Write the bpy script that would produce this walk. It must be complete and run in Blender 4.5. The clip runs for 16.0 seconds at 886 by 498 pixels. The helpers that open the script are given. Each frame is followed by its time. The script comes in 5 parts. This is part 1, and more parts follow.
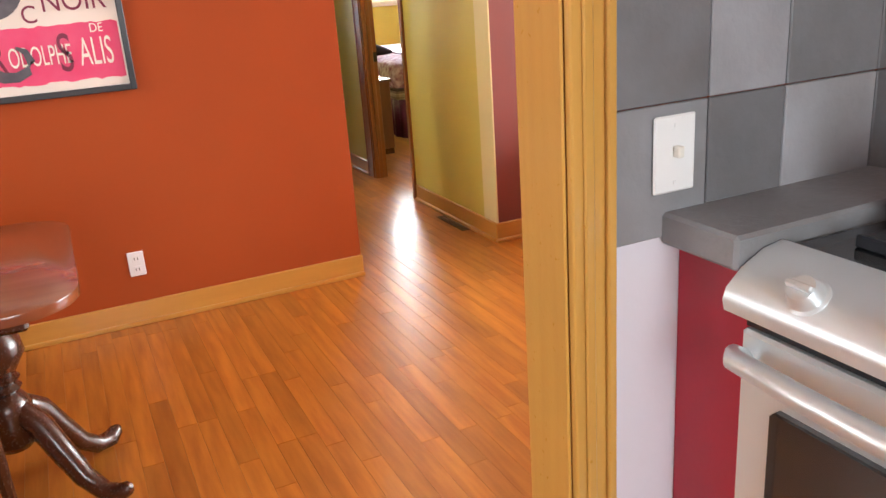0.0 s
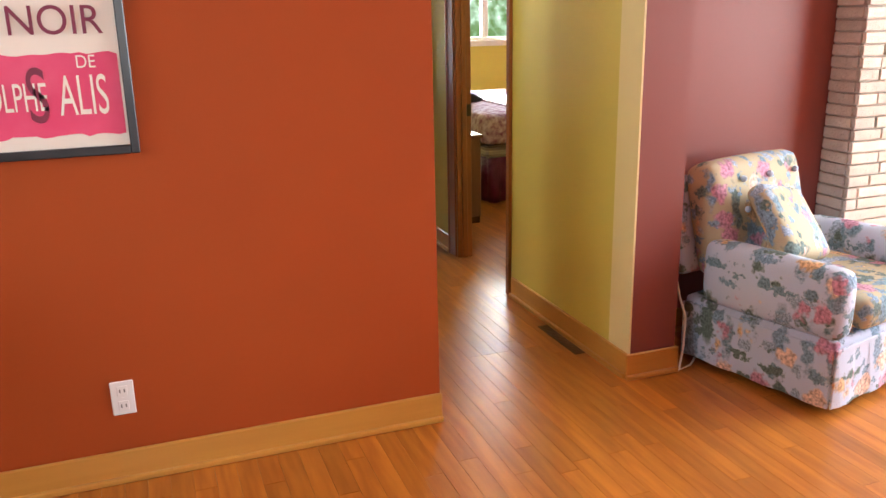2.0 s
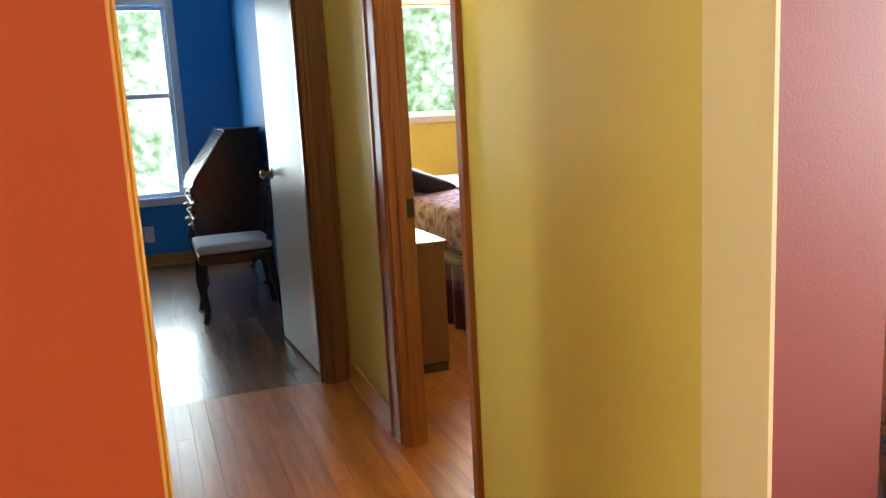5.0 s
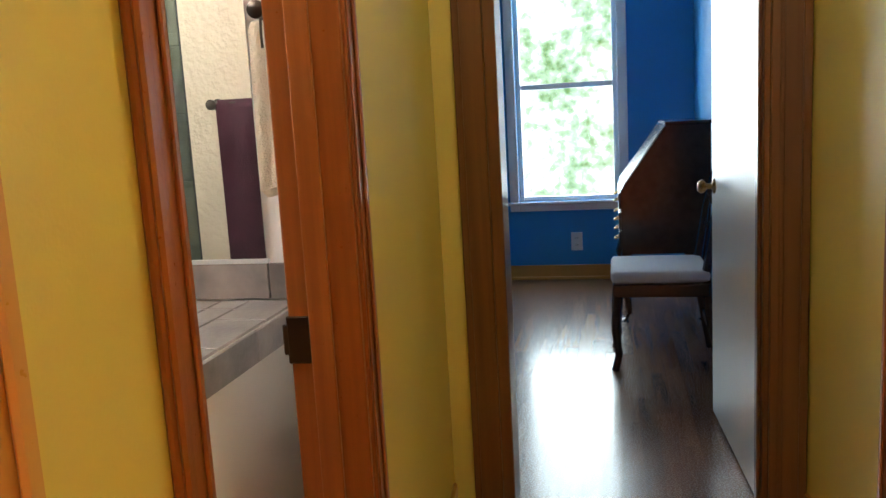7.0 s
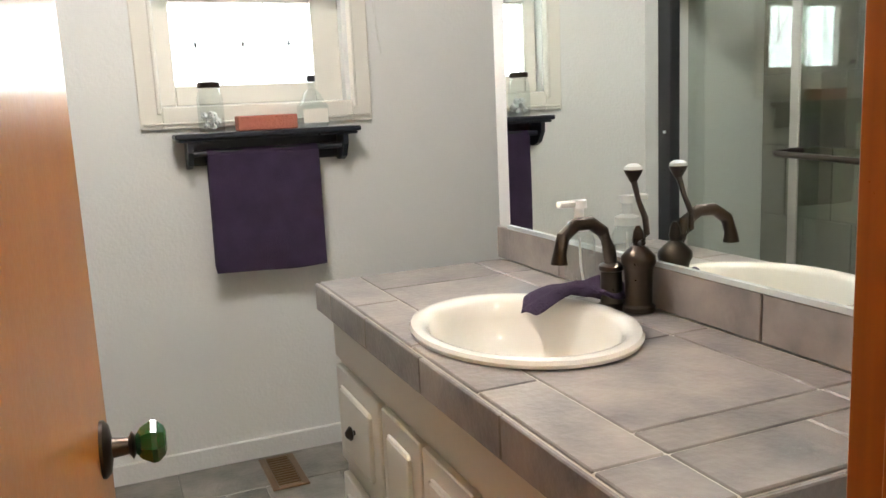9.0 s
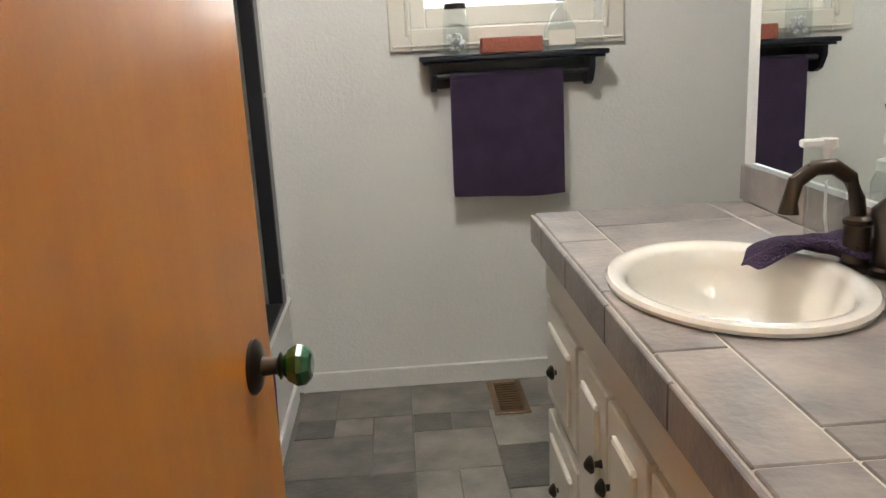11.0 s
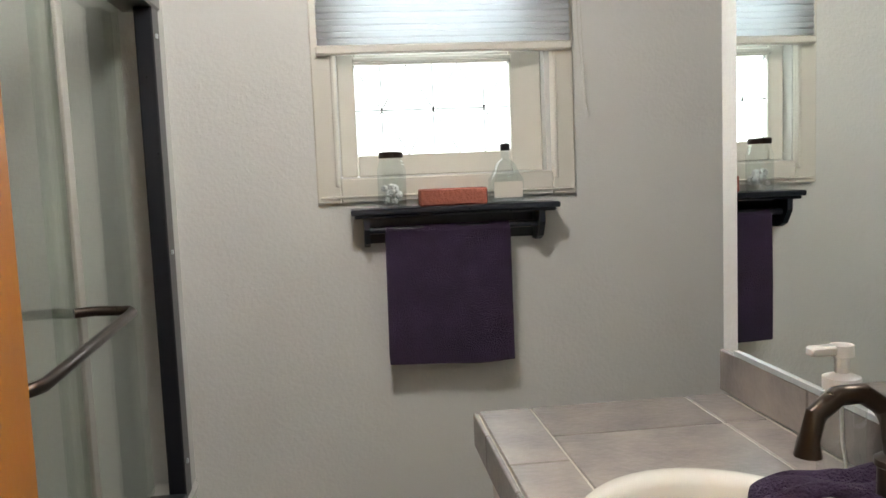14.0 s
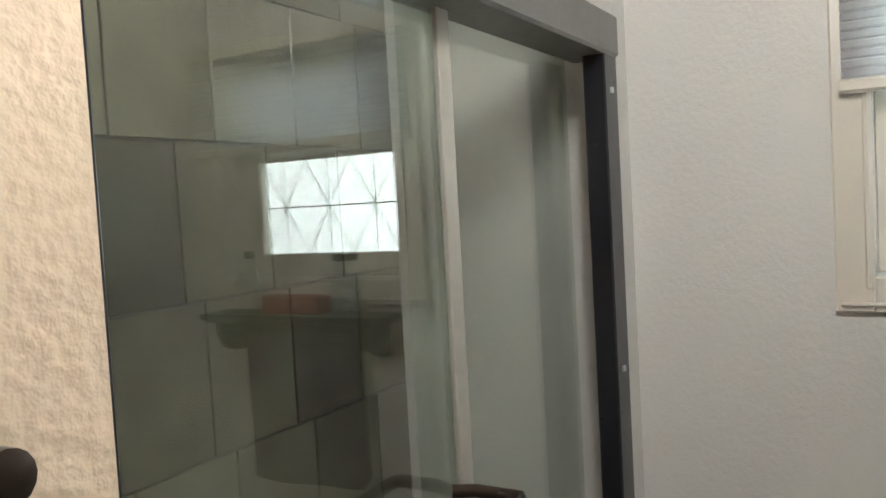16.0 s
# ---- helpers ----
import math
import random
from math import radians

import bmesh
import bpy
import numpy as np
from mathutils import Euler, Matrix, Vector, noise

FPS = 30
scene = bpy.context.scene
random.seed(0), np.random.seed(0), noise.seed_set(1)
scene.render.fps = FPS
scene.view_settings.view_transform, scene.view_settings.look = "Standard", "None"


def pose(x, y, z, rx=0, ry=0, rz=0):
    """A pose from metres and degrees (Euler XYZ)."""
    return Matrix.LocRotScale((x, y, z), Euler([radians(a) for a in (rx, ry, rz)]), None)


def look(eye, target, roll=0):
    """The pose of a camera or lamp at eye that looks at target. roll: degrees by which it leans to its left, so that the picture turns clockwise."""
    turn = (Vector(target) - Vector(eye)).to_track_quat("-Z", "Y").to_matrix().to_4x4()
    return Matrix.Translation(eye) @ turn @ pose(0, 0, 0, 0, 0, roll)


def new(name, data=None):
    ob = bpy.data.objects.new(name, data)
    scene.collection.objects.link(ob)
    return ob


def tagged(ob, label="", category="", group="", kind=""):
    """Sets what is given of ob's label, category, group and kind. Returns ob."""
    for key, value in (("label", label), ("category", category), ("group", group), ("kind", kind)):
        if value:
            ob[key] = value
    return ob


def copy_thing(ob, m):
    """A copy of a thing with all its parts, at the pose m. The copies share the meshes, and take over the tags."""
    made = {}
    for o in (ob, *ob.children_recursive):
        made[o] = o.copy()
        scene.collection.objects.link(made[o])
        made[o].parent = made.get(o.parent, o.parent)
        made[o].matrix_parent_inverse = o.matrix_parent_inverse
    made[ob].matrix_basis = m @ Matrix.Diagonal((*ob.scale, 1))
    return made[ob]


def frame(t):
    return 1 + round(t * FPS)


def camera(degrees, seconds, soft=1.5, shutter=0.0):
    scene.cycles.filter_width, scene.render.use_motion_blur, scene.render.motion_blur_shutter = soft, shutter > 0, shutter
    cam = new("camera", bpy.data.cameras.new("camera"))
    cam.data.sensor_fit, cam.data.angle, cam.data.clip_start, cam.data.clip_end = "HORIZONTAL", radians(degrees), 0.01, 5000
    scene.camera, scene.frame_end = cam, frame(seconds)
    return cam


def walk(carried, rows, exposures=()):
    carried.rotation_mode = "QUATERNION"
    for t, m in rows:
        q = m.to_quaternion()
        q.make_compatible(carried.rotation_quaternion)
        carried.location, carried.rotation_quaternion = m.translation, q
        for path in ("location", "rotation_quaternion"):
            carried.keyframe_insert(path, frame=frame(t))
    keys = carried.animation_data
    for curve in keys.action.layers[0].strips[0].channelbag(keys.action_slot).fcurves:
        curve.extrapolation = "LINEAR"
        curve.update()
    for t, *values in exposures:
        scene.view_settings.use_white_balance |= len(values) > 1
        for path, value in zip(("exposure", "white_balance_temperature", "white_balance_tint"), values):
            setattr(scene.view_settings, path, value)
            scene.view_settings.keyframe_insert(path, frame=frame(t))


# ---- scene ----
cam = camera(56.7, 16.0)
PATH = [
    (0, (0.677, 0.617, 1.494), (1.457, 2.342, 0.851), -4.1),
    (0.5, (0.804, 0.889, 1.462), (1.307, 2.721, 0.838), -3.2),
    (1, (0.88, 1.187, 1.449), (1.319, 3.037, 0.827), -2.1),
    (1.5, (0.916, 1.527, 1.464), (1.463, 3.352, 0.857), -1.2),
    (2, (1.022, 1.866, 1.478), (1.681, 3.672, 0.925), -1.1),
    (2.5, (1.135, 2.189, 1.47), (1.894, 3.977, 0.993), -1.7),
    (3, (1.285, 2.473, 1.476), (2.132, 4.225, 1.016), -2.4),
    (5.5, (2.109, 3.925, 1.273), (2.654, 5.819, 0.936), -3.1),
    (6, (2.206, 4.231, 1.302), (2.557, 6.17, 0.96), -3.0),
    (6.5, (2.271, 4.556, 1.297), (2.266, 6.528, 0.965), -3.4),
    (7, (2.264, 4.846, 1.269), (1.852, 6.778, 0.955), -3.2),
    (7.5, (2.289, 5.14, 1.25), (1.381, 6.903, 0.994), -0.5),
    (8, (2.258, 5.317, 1.269), (0.975, 6.819, 0.957), -1.6),
    (8.5, (2.178, 5.465, 1.283), (0.626, 6.679, 0.941), -3.0),
    (9, (2.165, 5.61, 1.285), (0.345, 6.365, 0.944), -2.7),
    (9.5, (2.115, 5.721, 1.286), (0.205, 6.192, 0.928), -2.8),
    (10, (2.095, 5.746, 1.289), (0.152, 6.05, 0.927), -2.4),
    (12.5, (2.136, 5.802, 1.254), (0.225, 5.711, 0.672), -4.8),
    (13, (2.034, 5.8, 1.286), (0.073, 5.788, 0.894), -4.2),
    (13.5, (1.881, 5.812, 1.335), (-0.093, 5.989, 1.069), -3.0),
    (14, (1.763, 5.846, 1.35), (-0.214, 6.077, 1.153), -2.3),
    (14.5, (1.617, 5.875, 1.351), (-0.377, 5.923, 1.207), -2.1),
    (15, (1.408, 5.856, 1.351), (-0.575, 5.63, 1.236), -2.7),
    (15.5, (1.22, 5.827, 1.407), (-0.646, 5.112, 1.333), -3.3),
    (16, (1.07, 5.9, 1.527), (-0.665, 4.912, 1.417), -3.2),
]
walk(cam, [(t, look(eye, target, roll)) for t, eye, target, roll in PATH],
     [(0, 0.3), (1.5, 0.1), (3, 0.0), (5.5, 0.3), (6, 0.25), (7, 0.5), (8.5, 0.65), (10, 0.08), (12.5, 0.6), (13.5, 0.15), (14.5, -0.35), (15.5, -0.9), (16, -0.25)])

# ---- light ----
world = bpy.data.worlds.new("world")
scene.world = world
world.use_nodes = True
wn = world.node_tree
sky = wn.nodes.new("ShaderNodeTexSky")
sky.sky_type, sky.sun_disc = "NISHITA", False
sky.sun_elevation, sky.sun_rotation = radians(48), radians(200)
wn.links.new(sky.outputs[0], wn.nodes["Background"].inputs[0])
wn.nodes["Background"].inputs[1].default_value = 0.12
sun = new("sun", bpy.data.lights.new("sun", "SUN"))
sun.data.energy, sun.data.angle, sun.data.color = 2.5, radians(0.5), (1, 0.95, 0.88)
sun.matrix_world = look((0, -10, 12), (0, 0, 0))


def window_light(eye, target, w, h, watts, color=(0.93, 0.97, 1.0)):
    lamp = new("window_light", bpy.data.lights.new("window_light", "AREA"))
    lamp.data.shape, lamp.data.size, lamp.data.size_y = "RECTANGLE", w, h
    lamp.data.energy, lamp.data.color = watts, color
    lamp.matrix_world = look(eye, target)


window_light((2.05, 11.3, 1.45), (2.05, 8, 1.0), 1.05, 1.6, 48, (0.8, 0.9, 1.0))
window_light((4.85, 11.3, 1.7), (4.85, 8, 1.0), 1.5, 1.0, 260)
window_light((-1.01, 6.17, 1.64), (1.5, 6.17, 1.55), 0.62, 0.58, 5)
window_light((6.9, 3.2, 1.5), (2.5, 4.0, 1.0), 3.2, 1.6, 380)
window_light((-1.75, 3.1, 1.5), (1.0, 3.6, 0.9), 1.8, 1.3, 36)
window_light((0.6, -1.35, 1.6), (1.0, 2.0, 1.0), 1.5, 1.0, 60)


def ceiling_glow(x, y, z, watts, color=(1, 0.86, 0.68)):
    lamp = new("ceiling_bulb", bpy.data.lights.new("ceiling_bulb", "POINT"))
    lamp.data.energy, lamp.data.color, lamp.data.shadow_soft_size = watts, color, 0.12
    lamp.location = (x, y, z)


ceiling_glow(0.5, 5.85, 2.28, 44, (1, 0.96, 0.91))
ceiling_glow(2.33, 5.9, 2.25, 10, (1, 0.95, 0.86))


# ---- materials ----
def material(name, color, rough=0.5, metal=0.0, second=None, scale=(8, 8, 8), fine=60.0, bump=0.06, amount=0.5, coat=0.0, vary=0.0, spec=0.5, detail=4.0):
    """A painted or natural surface: two colours mixed by a wide noise, fine relief, random shade per object."""
    m = bpy.data.materials.new(name)
    m.use_nodes = True
    n, l = m.node_tree.nodes, m.node_tree.links
    b = n["Principled BSDF"]
    b.inputs["Roughness"].default_value, b.inputs["Metallic"].default_value = rough, metal
    b.inputs["Coat Weight"].default_value, b.inputs["Coat Roughness"].default_value = coat, 0.12
    b.inputs["Specular IOR Level"].default_value = spec
    tc, mp = n.new("ShaderNodeTexCoord"), n.new("ShaderNodeMapping")
    mp.inputs["Scale"].default_value = scale
    l.new(tc.outputs["Object"], mp.inputs["Vector"])
    big = n.new("ShaderNodeTexNoise")
    big.inputs["Scale"].default_value, big.inputs["Detail"].default_value = 1.0, detail
    info = n.new("ShaderNodeObjectInfo")
    big.noise_dimensions = "4D"
    if vary:
        mul = n.new("ShaderNodeMath"); mul.operation = "MULTIPLY"; mul.inputs[1].default_value = 40.0
        l.new(info.outputs["Random"], mul.inputs[0]); l.new(mul.outputs[0], big.inputs["W"])
    l.new(mp.outputs[0], big.inputs["Vector"])
    ramp = n.new("ShaderNodeMapRange")
    ramp.inputs["From Min"].default_value, ramp.inputs["From Max"].default_value = 0.35, 0.68
    ramp.inputs["To Max"].default_value = amount
    l.new(big.outputs[0], ramp.inputs["Value"])
    mix = n.new("ShaderNodeMix"); mix.data_type = "RGBA"
    sec = second or tuple(c * 0.86 for c in color)
    mix.inputs["A"].default_value, mix.inputs["B"].default_value = (*color, 1), (*sec, 1)
    l.new(ramp.outputs[0], mix.inputs["Factor"])
    out = mix.outputs["Result"]
    if vary:
        hs = n.new("ShaderNodeHueSaturation")
        mr = n.new("ShaderNodeMapRange")
        mr.inputs["To Min"].default_value, mr.inputs["To Max"].default_value = 1 - vary, 1 + vary
        l.new(info.outputs["Random"], mr.inputs["Value"]); l.new(mr.outputs[0], hs.inputs["Value"]); l.new(out, hs.inputs["Color"])
        out = hs.outputs[0]
    l.new(out, b.inputs["Base Color"])
    f = n.new("ShaderNodeTexNoise")
    f.inputs["Scale"].default_value, f.inputs["Detail"].default_value = fine, 3.0
    l.new(tc.outputs["Object"], f.inputs["Vector"])
    bp = n.new("ShaderNodeBump")
    bp.inputs["Strength"].default_value, bp.inputs["Distance"].default_value = bump, 0.02
    l.new(f.outputs[0], bp.inputs["Height"]); l.new(bp.outputs[0], b.inputs["Normal"])
    rr = n.new("ShaderNodeMapRange")
    rr.inputs["To Min"].default_value, rr.inputs["To Max"].default_value = max(0.02, rough - 0.06), min(1, rough + 0.06)
    l.new(f.outputs[0], rr.inputs["Value"]); l.new(rr.outputs[0], b.inputs["Roughness"])
    return m


def glass(name, color=(0.95, 0.98, 0.97), rough=0.0, thin=0.3):
    m = bpy.data.materials.new(name)
    m.use_nodes = True
    n, l = m.node_tree.nodes, m.node_tree.links
    n.remove(n["Principled BSDF"])
    tr, gl, mx, lw = n.new("ShaderNodeBsdfTransparent"), n.new("ShaderNodeBsdfGlossy"), n.new("ShaderNodeMixShader"), n.new("ShaderNodeLayerWeight")
    tr.inputs[0].default_value = (*color, 1)
    gl.inputs["Roughness"].default_value = rough
    lw.inputs["Blend"].default_value = 0.3
    gain = n.new("ShaderNodeMath"); gain.operation = "MULTIPLY_ADD"
    gain.inputs[1].default_value, gain.inputs[2].default_value = thin, 0.05
    l.new(lw.outputs["Facing"], gain.inputs[0]); l.new(gain.outputs[0], mx.inputs[0])
    l.new(tr.outputs[0], mx.inputs[1]); l.new(gl.outputs[0], mx.inputs[2])
    l.new(mx.outputs[0], n["Material Output"].inputs[0])
    return m


def emitter(name, build):
    m = bpy.data.materials.new(name)
    m.use_nodes = True
    n, l = m.node_tree.nodes, m.node_tree.links
    n.remove(n["Principled BSDF"])
    e = n.new("ShaderNodeEmission")
    l.new(e.outputs[0], n["Material Output"].inputs[0])
    build(n, l, e)
    return m


def foliage_view(n, l, e):
    tc = n.new("ShaderNodeTexCoord")
    a, c = n.new("ShaderNodeTexNoise"), n.new("ShaderNodeTexNoise")
    a.inputs["Scale"].default_value, a.inputs["Detail"].default_value = 1.1, 5
    c.inputs["Scale"].default_value, c.inputs["Detail"].default_value = 7, 6
    l.new(tc.outputs["Object"], a.inputs[0]); l.new(tc.outputs["Object"], c.inputs[0])
    ad = n.new("ShaderNodeMath"); ad.operation = "ADD"
    l.new(a.outputs[0], ad.inputs[0]); l.new(c.outputs[0], ad.inputs[1])
    r = n.new("ShaderNodeValToRGB")
    r.color_ramp.elements[0].position, r.color_ramp.elements[0].color = 0.38, (0.12, 0.22, 0.08, 1)
    r.color_ramp.elements[1].position, r.color_ramp.elements[1].color = 0.56, (1, 1, 1, 1)
    mid = r.color_ramp.elements.new(0.5); mid.color = (0.40, 0.56, 0.42, 1)
    sep, dense = n.new("ShaderNodeSeparateXYZ"), n.new("ShaderNodeMapRange")
    l.new(tc.outputs["Object"], sep.inputs[0]); l.new(sep.outputs[0], dense.inputs[0])
    dense.inputs["From Min"].default_value, dense.inputs["From Max"].default_value = 3.2, 5.0
    dense.inputs["To Min"].default_value, dense.inputs["To Max"].default_value = 0.015, -0.075
    h = n.new("ShaderNodeMath"); h.operation = "MULTIPLY_ADD"; h.inputs[1].default_value = 0.5
    l.new(ad.outputs[0], h.inputs[0]); l.new(dense.outputs[0], h.inputs[2]); l.new(h.outputs[0], r.inputs[0]); l.new(r.outputs[0], e.inputs[0])
    e.inputs[1].default_value = 1.9


M_RED = material("red_paint", (0.37, 0.069, 0.013), 0.6, second=(0.33, 0.059, 0.012), scale=(2, 2, 2), fine=220, bump=0.05, spec=0.22)
M_MAUVE = material("mauve_paint", (0.225, 0.056, 0.045), 0.5, second=(0.21, 0.055, 0.047), scale=(2, 2, 2), fine=220, bump=0.05)
M_YELLOW = material("mustard_paint", (0.66, 0.56, 0.12), 0.45, second=(0.60, 0.51, 0.105), scale=(2, 2, 2), fine=220, bump=0.05)
# paler mustard: the light on the hall corner, put into the colour
M_LIT_YELLOW = material("lit_mustard_paint", (0.78, 0.68, 0.36), 0.45, scale=(2, 2, 2), fine=200, bump=0.05, amount=0.2)
M_BLUE = material("blue_paint", (0.016, 0.26, 0.60), 0.45, scale=(2, 2, 2), fine=220, bump=0.05, amount=0.3)
M_WHITE = material("white_wall_paint", (0.74, 0.74, 0.72), 0.6, scale=(3, 3, 3), fine=90, bump=0.12, amount=0.25)
M_STUCCO = material("textured_plaster", (0.64, 0.53, 0.40), 0.65, scale=(4, 4, 4), fine=42, bump=0.36, amount=0.3)
M_CEIL = material("ceiling_paint", (0.82, 0.81, 0.78), 0.7, fine=120, bump=0.1, amount=0.2)
M_TRIM = material("golden_oak_trim", (0.58, 0.32, 0.075), 0.3, second=(0.49, 0.25, 0.055), scale=(30, 30, 1.5), fine=90, bump=0.03, coat=0.3, amount=0.6)
M_BASE = material("tan_baseboard", (0.56, 0.28, 0.055), 0.3, second=(0.48, 0.23, 0.045), scale=(2, 2, 30), fine=90, bump=0.03, coat=0.3, amount=0.6)
M_JAMB = material("fir_door_jamb", (0.32, 0.105, 0.022), 0.3, second=(0.19, 0.055, 0.011), scale=(45, 45, 1.2), fine=120, bump=0.03, coat=0.3, amount=0.8)
M_WALNUT = material("dark_stained_trim", (0.17, 0.075, 0.022), 0.32, second=(0.10, 0.04, 0.012), scale=(45, 45, 1.2), fine=120, bump=0.03, coat=0.25, amount=0.8)
M_DOOR = material("varnished_orange_door", (0.50, 0.19, 0.022), 0.34, second=(0.43, 0.15, 0.017), scale=(28, 28, 1.2), fine=120, bump=0.02, coat=0.15, amount=0.7)
M_PLANK = material("oak_strip_floor", (0.53, 0.20, 0.030), 0.34, second=(0.31, 0.088, 0.012), scale=(30, 3.2, 30), fine=160, bump=0.03, coat=0.12, vary=0.17, amount=0.8, detail=7)
M_PLANK2 = material("bedroom_strip_floor", (0.22, 0.125, 0.075), 0.27, second=(0.12, 0.062, 0.035), scale=(34, 2.4, 34), fine=160, bump=0.03, coat=0.3, vary=0.25, amount=0.7)
M_GAP = material("floor_gap", (0.19, 0.065, 0.015), 0.6)
M_SLATE = material("slate_tile", (0.10, 0.097, 0.088), 0.42, second=(0.21, 0.19, 0.165), scale=(8, 8, 8), fine=70, bump=0.14, vary=0.55, amount=1.0, detail=6)
M_VTILE = material("taupe_counter_tile", (0.29, 0.25, 0.225), 0.32, second=(0.125, 0.115, 0.118), scale=(9, 9, 9), fine=80, bump=0.08, vary=0.25, amount=0.95, detail=9)
M_STILE = material("shower_tile", (0.21, 0.20, 0.155), 0.3, second=(0.11, 0.10, 0.07), scale=(5, 5, 5), fine=60, bump=0.08, vary=0.45, amount=0.9, detail=6)
M_KTILE = material("grey_kitchen_tile", (0.19, 0.185, 0.19), 0.45, second=(0.27, 0.27, 0.29), scale=(6, 6, 6), fine=60, bump=0.1, vary=0.45, amount=0.9, detail=6)
M_GROUT = material("grout", (0.60, 0.56, 0.50), 0.85, fine=150, bump=0.2)
M_DGROUT = material("dark_grout", (0.17, 0.165, 0.155), 0.85, fine=150, bump=0.2)
M_CAB = material("white_cabinet_paint", (0.76, 0.73, 0.66), 0.35, fine=140, bump=0.02, amount=0.2)
M_CERAMIC = material("biscuit_porcelain", (0.82, 0.79, 0.73), 0.08, amount=0.05, bump=0.0, coat=0.6)
M_WTUB = material("white_enamel", (0.80, 0.80, 0.78), 0.15, amount=0.05, bump=0.0, coat=0.4)
M_BRONZE = material("oil_rubbed_bronze", (0.055, 0.042, 0.034), 0.3, 0.85, amount=0.4, bump=0.01)
M_BLACK = material("black_paint", (0.012, 0.013, 0.018), 0.3, amount=0.3, bump=0.02)
M_NAVY = material("black_shelf_paint", (0.010, 0.013, 0.022), 0.3, amount=0.3, bump=0.02)
M_BRASS = material("antique_brass", (0.42, 0.27, 0.10), 0.28, 0.95, amount=0.4, bump=0.01)
M_STEEL = material("stainless_steel", (0.72, 0.76, 0.78), 0.36, 0.6, scale=(1, 40, 1), fine=6, bump=0.0, amount=0.2)
M_TOWEL = material("plum_terry_cloth", (0.050, 0.026, 0.072), 0.95, second=(0.030, 0.015, 0.046), scale=(12, 12, 12), fine=260, bump=0.9, amount=0.7)
M_TOWEL2 = material("burgundy_terry_cloth", (0.075, 0.014, 0.030), 0.95, second=(0.045, 0.008, 0.018), scale=(14, 14, 14), fine=220, bump=1.0, amount=0.7)
M_PURPLE = material("purple_terry_cloth", (0.13, 0.035, 0.17), 0.95, second=(0.09, 0.02, 0.12), scale=(14, 14, 14), fine=220, bump=1.0, amount=0.7)
M_TABLE = material("mahogany_table", (0.27, 0.085, 0.035), 0.16, second=(0.20, 0.055, 0.022), scale=(2, 22, 22), fine=120, bump=0.015, coat=0.25, amount=0.8)
M_DARKWOOD = material("dark_turned_wood", (0.075, 0.026, 0.013), 0.26, second=(0.045, 0.015, 0.008), scale=(20, 20, 3), fine=120, bump=0.02, coat=0.4, amount=0.7)
M_DESK = material("espresso_wood", (0.045, 0.030, 0.024), 0.22, second=(0.03, 0.018, 0.014), scale=(20, 3, 20), fine=120, bump=0.02, coat=0.4, amount=0.7)
M_DRESSER = material("cherry_veneer", (0.20, 0.075, 0.04), 0.45, second=(0.13, 0.045, 0.022), scale=(24, 24, 2), fine=120, bump=0.02, coat=0.05, amount=0.7)
M_CUSHION = material("ivory_upholstery", (0.68, 0.60, 0.46), 0.85, fine=200, bump=0.4, amount=0.4)
M_PALE = material("pale_seat_fabric", (0.62, 0.64, 0.66), 0.85, fine=200, bump=0.4, amount=0.3)
M_BRICK = material("cream_brick", (0.60, 0.53, 0.45), 0.7, second=(0.46, 0.38, 0.31), scale=(9, 9, 9), fine=80, bump=0.35, vary=0.18, amount=0.7)
M_MORTAR = material("pale_mortar", (0.50, 0.46, 0.40), 0.9, fine=120, bump=0.4)
M_PLASTIC = material("white_plastic", (0.80, 0.80, 0.80), 0.3, bump=0.0, amount=0.05)
M_SLOT = material("socket_shadow", (0.16, 0.16, 0.16), 0.5)
M_MIRROR = material("mirror_silver", (0.86, 0.90, 0.88), 0.0, 1.0, bump=0.0, amount=0.0)
M_MIRROR.node_tree.nodes["Principled BSDF"].inputs["Roughness"].default_value = 0.01
for link in list(M_MIRROR.node_tree.links):
    if link.to_socket.name in ("Roughness", "Normal"):
        M_MIRROR.node_tree.links.remove(link)
M_GLASS = glass("window_glass")
M_SHGLASS = glass("shower_glass", (0.90, 0.94, 0.90), 0.0, 0.35)
M_JAR = glass("jar_glass", (0.94, 0.97, 0.97), 0.0, 0.3)
M_GREEN = material("green_cut_glass", (0.0, 0.075, 0.018), 0.05, bump=0.0, amount=0.3, coat=1.0)
M_SHADE = material("pleated_shade_fabric", (0.74, 0.76, 0.78), 0.8, fine=120, bump=0.2, amount=0.2)
sn = M_SHADE.node_tree.nodes
thru, blend = sn.new("ShaderNodeBsdfTranslucent"), sn.new("ShaderNodeMixShader")
thru.inputs[0].default_value, blend.inputs[0].default_value = (0.86, 0.89, 0.92, 1), 0.6
M_SHADE.node_tree.links.new(sn["Principled BSDF"].outputs[0], blend.inputs[1])
M_SHADE.node_tree.links.new(thru.outputs[0], blend.inputs[2])
M_SHADE.node_tree.links.new(blend.outputs[0], sn["Material Output"].inputs[0])
M_SOAP = material("red_clay_box", (0.34, 0.10, 0.065), 0.7, fine=90, bump=0.3)
M_COTTON = material("white_cotton", (0.8, 0.8, 0.8), 0.9, fine=60, bump=0.8)
M_PAPER = material("poster_paper", (0.82, 0.78, 0.70), 0.5, amount=0.2, bump=0.0)
M_PINK = material("poster_pink", (0.72, 0.045, 0.16), 0.5, second=(0.80, 0.16, 0.28), scale=(6, 6, 6), amount=0.5, bump=0.0)
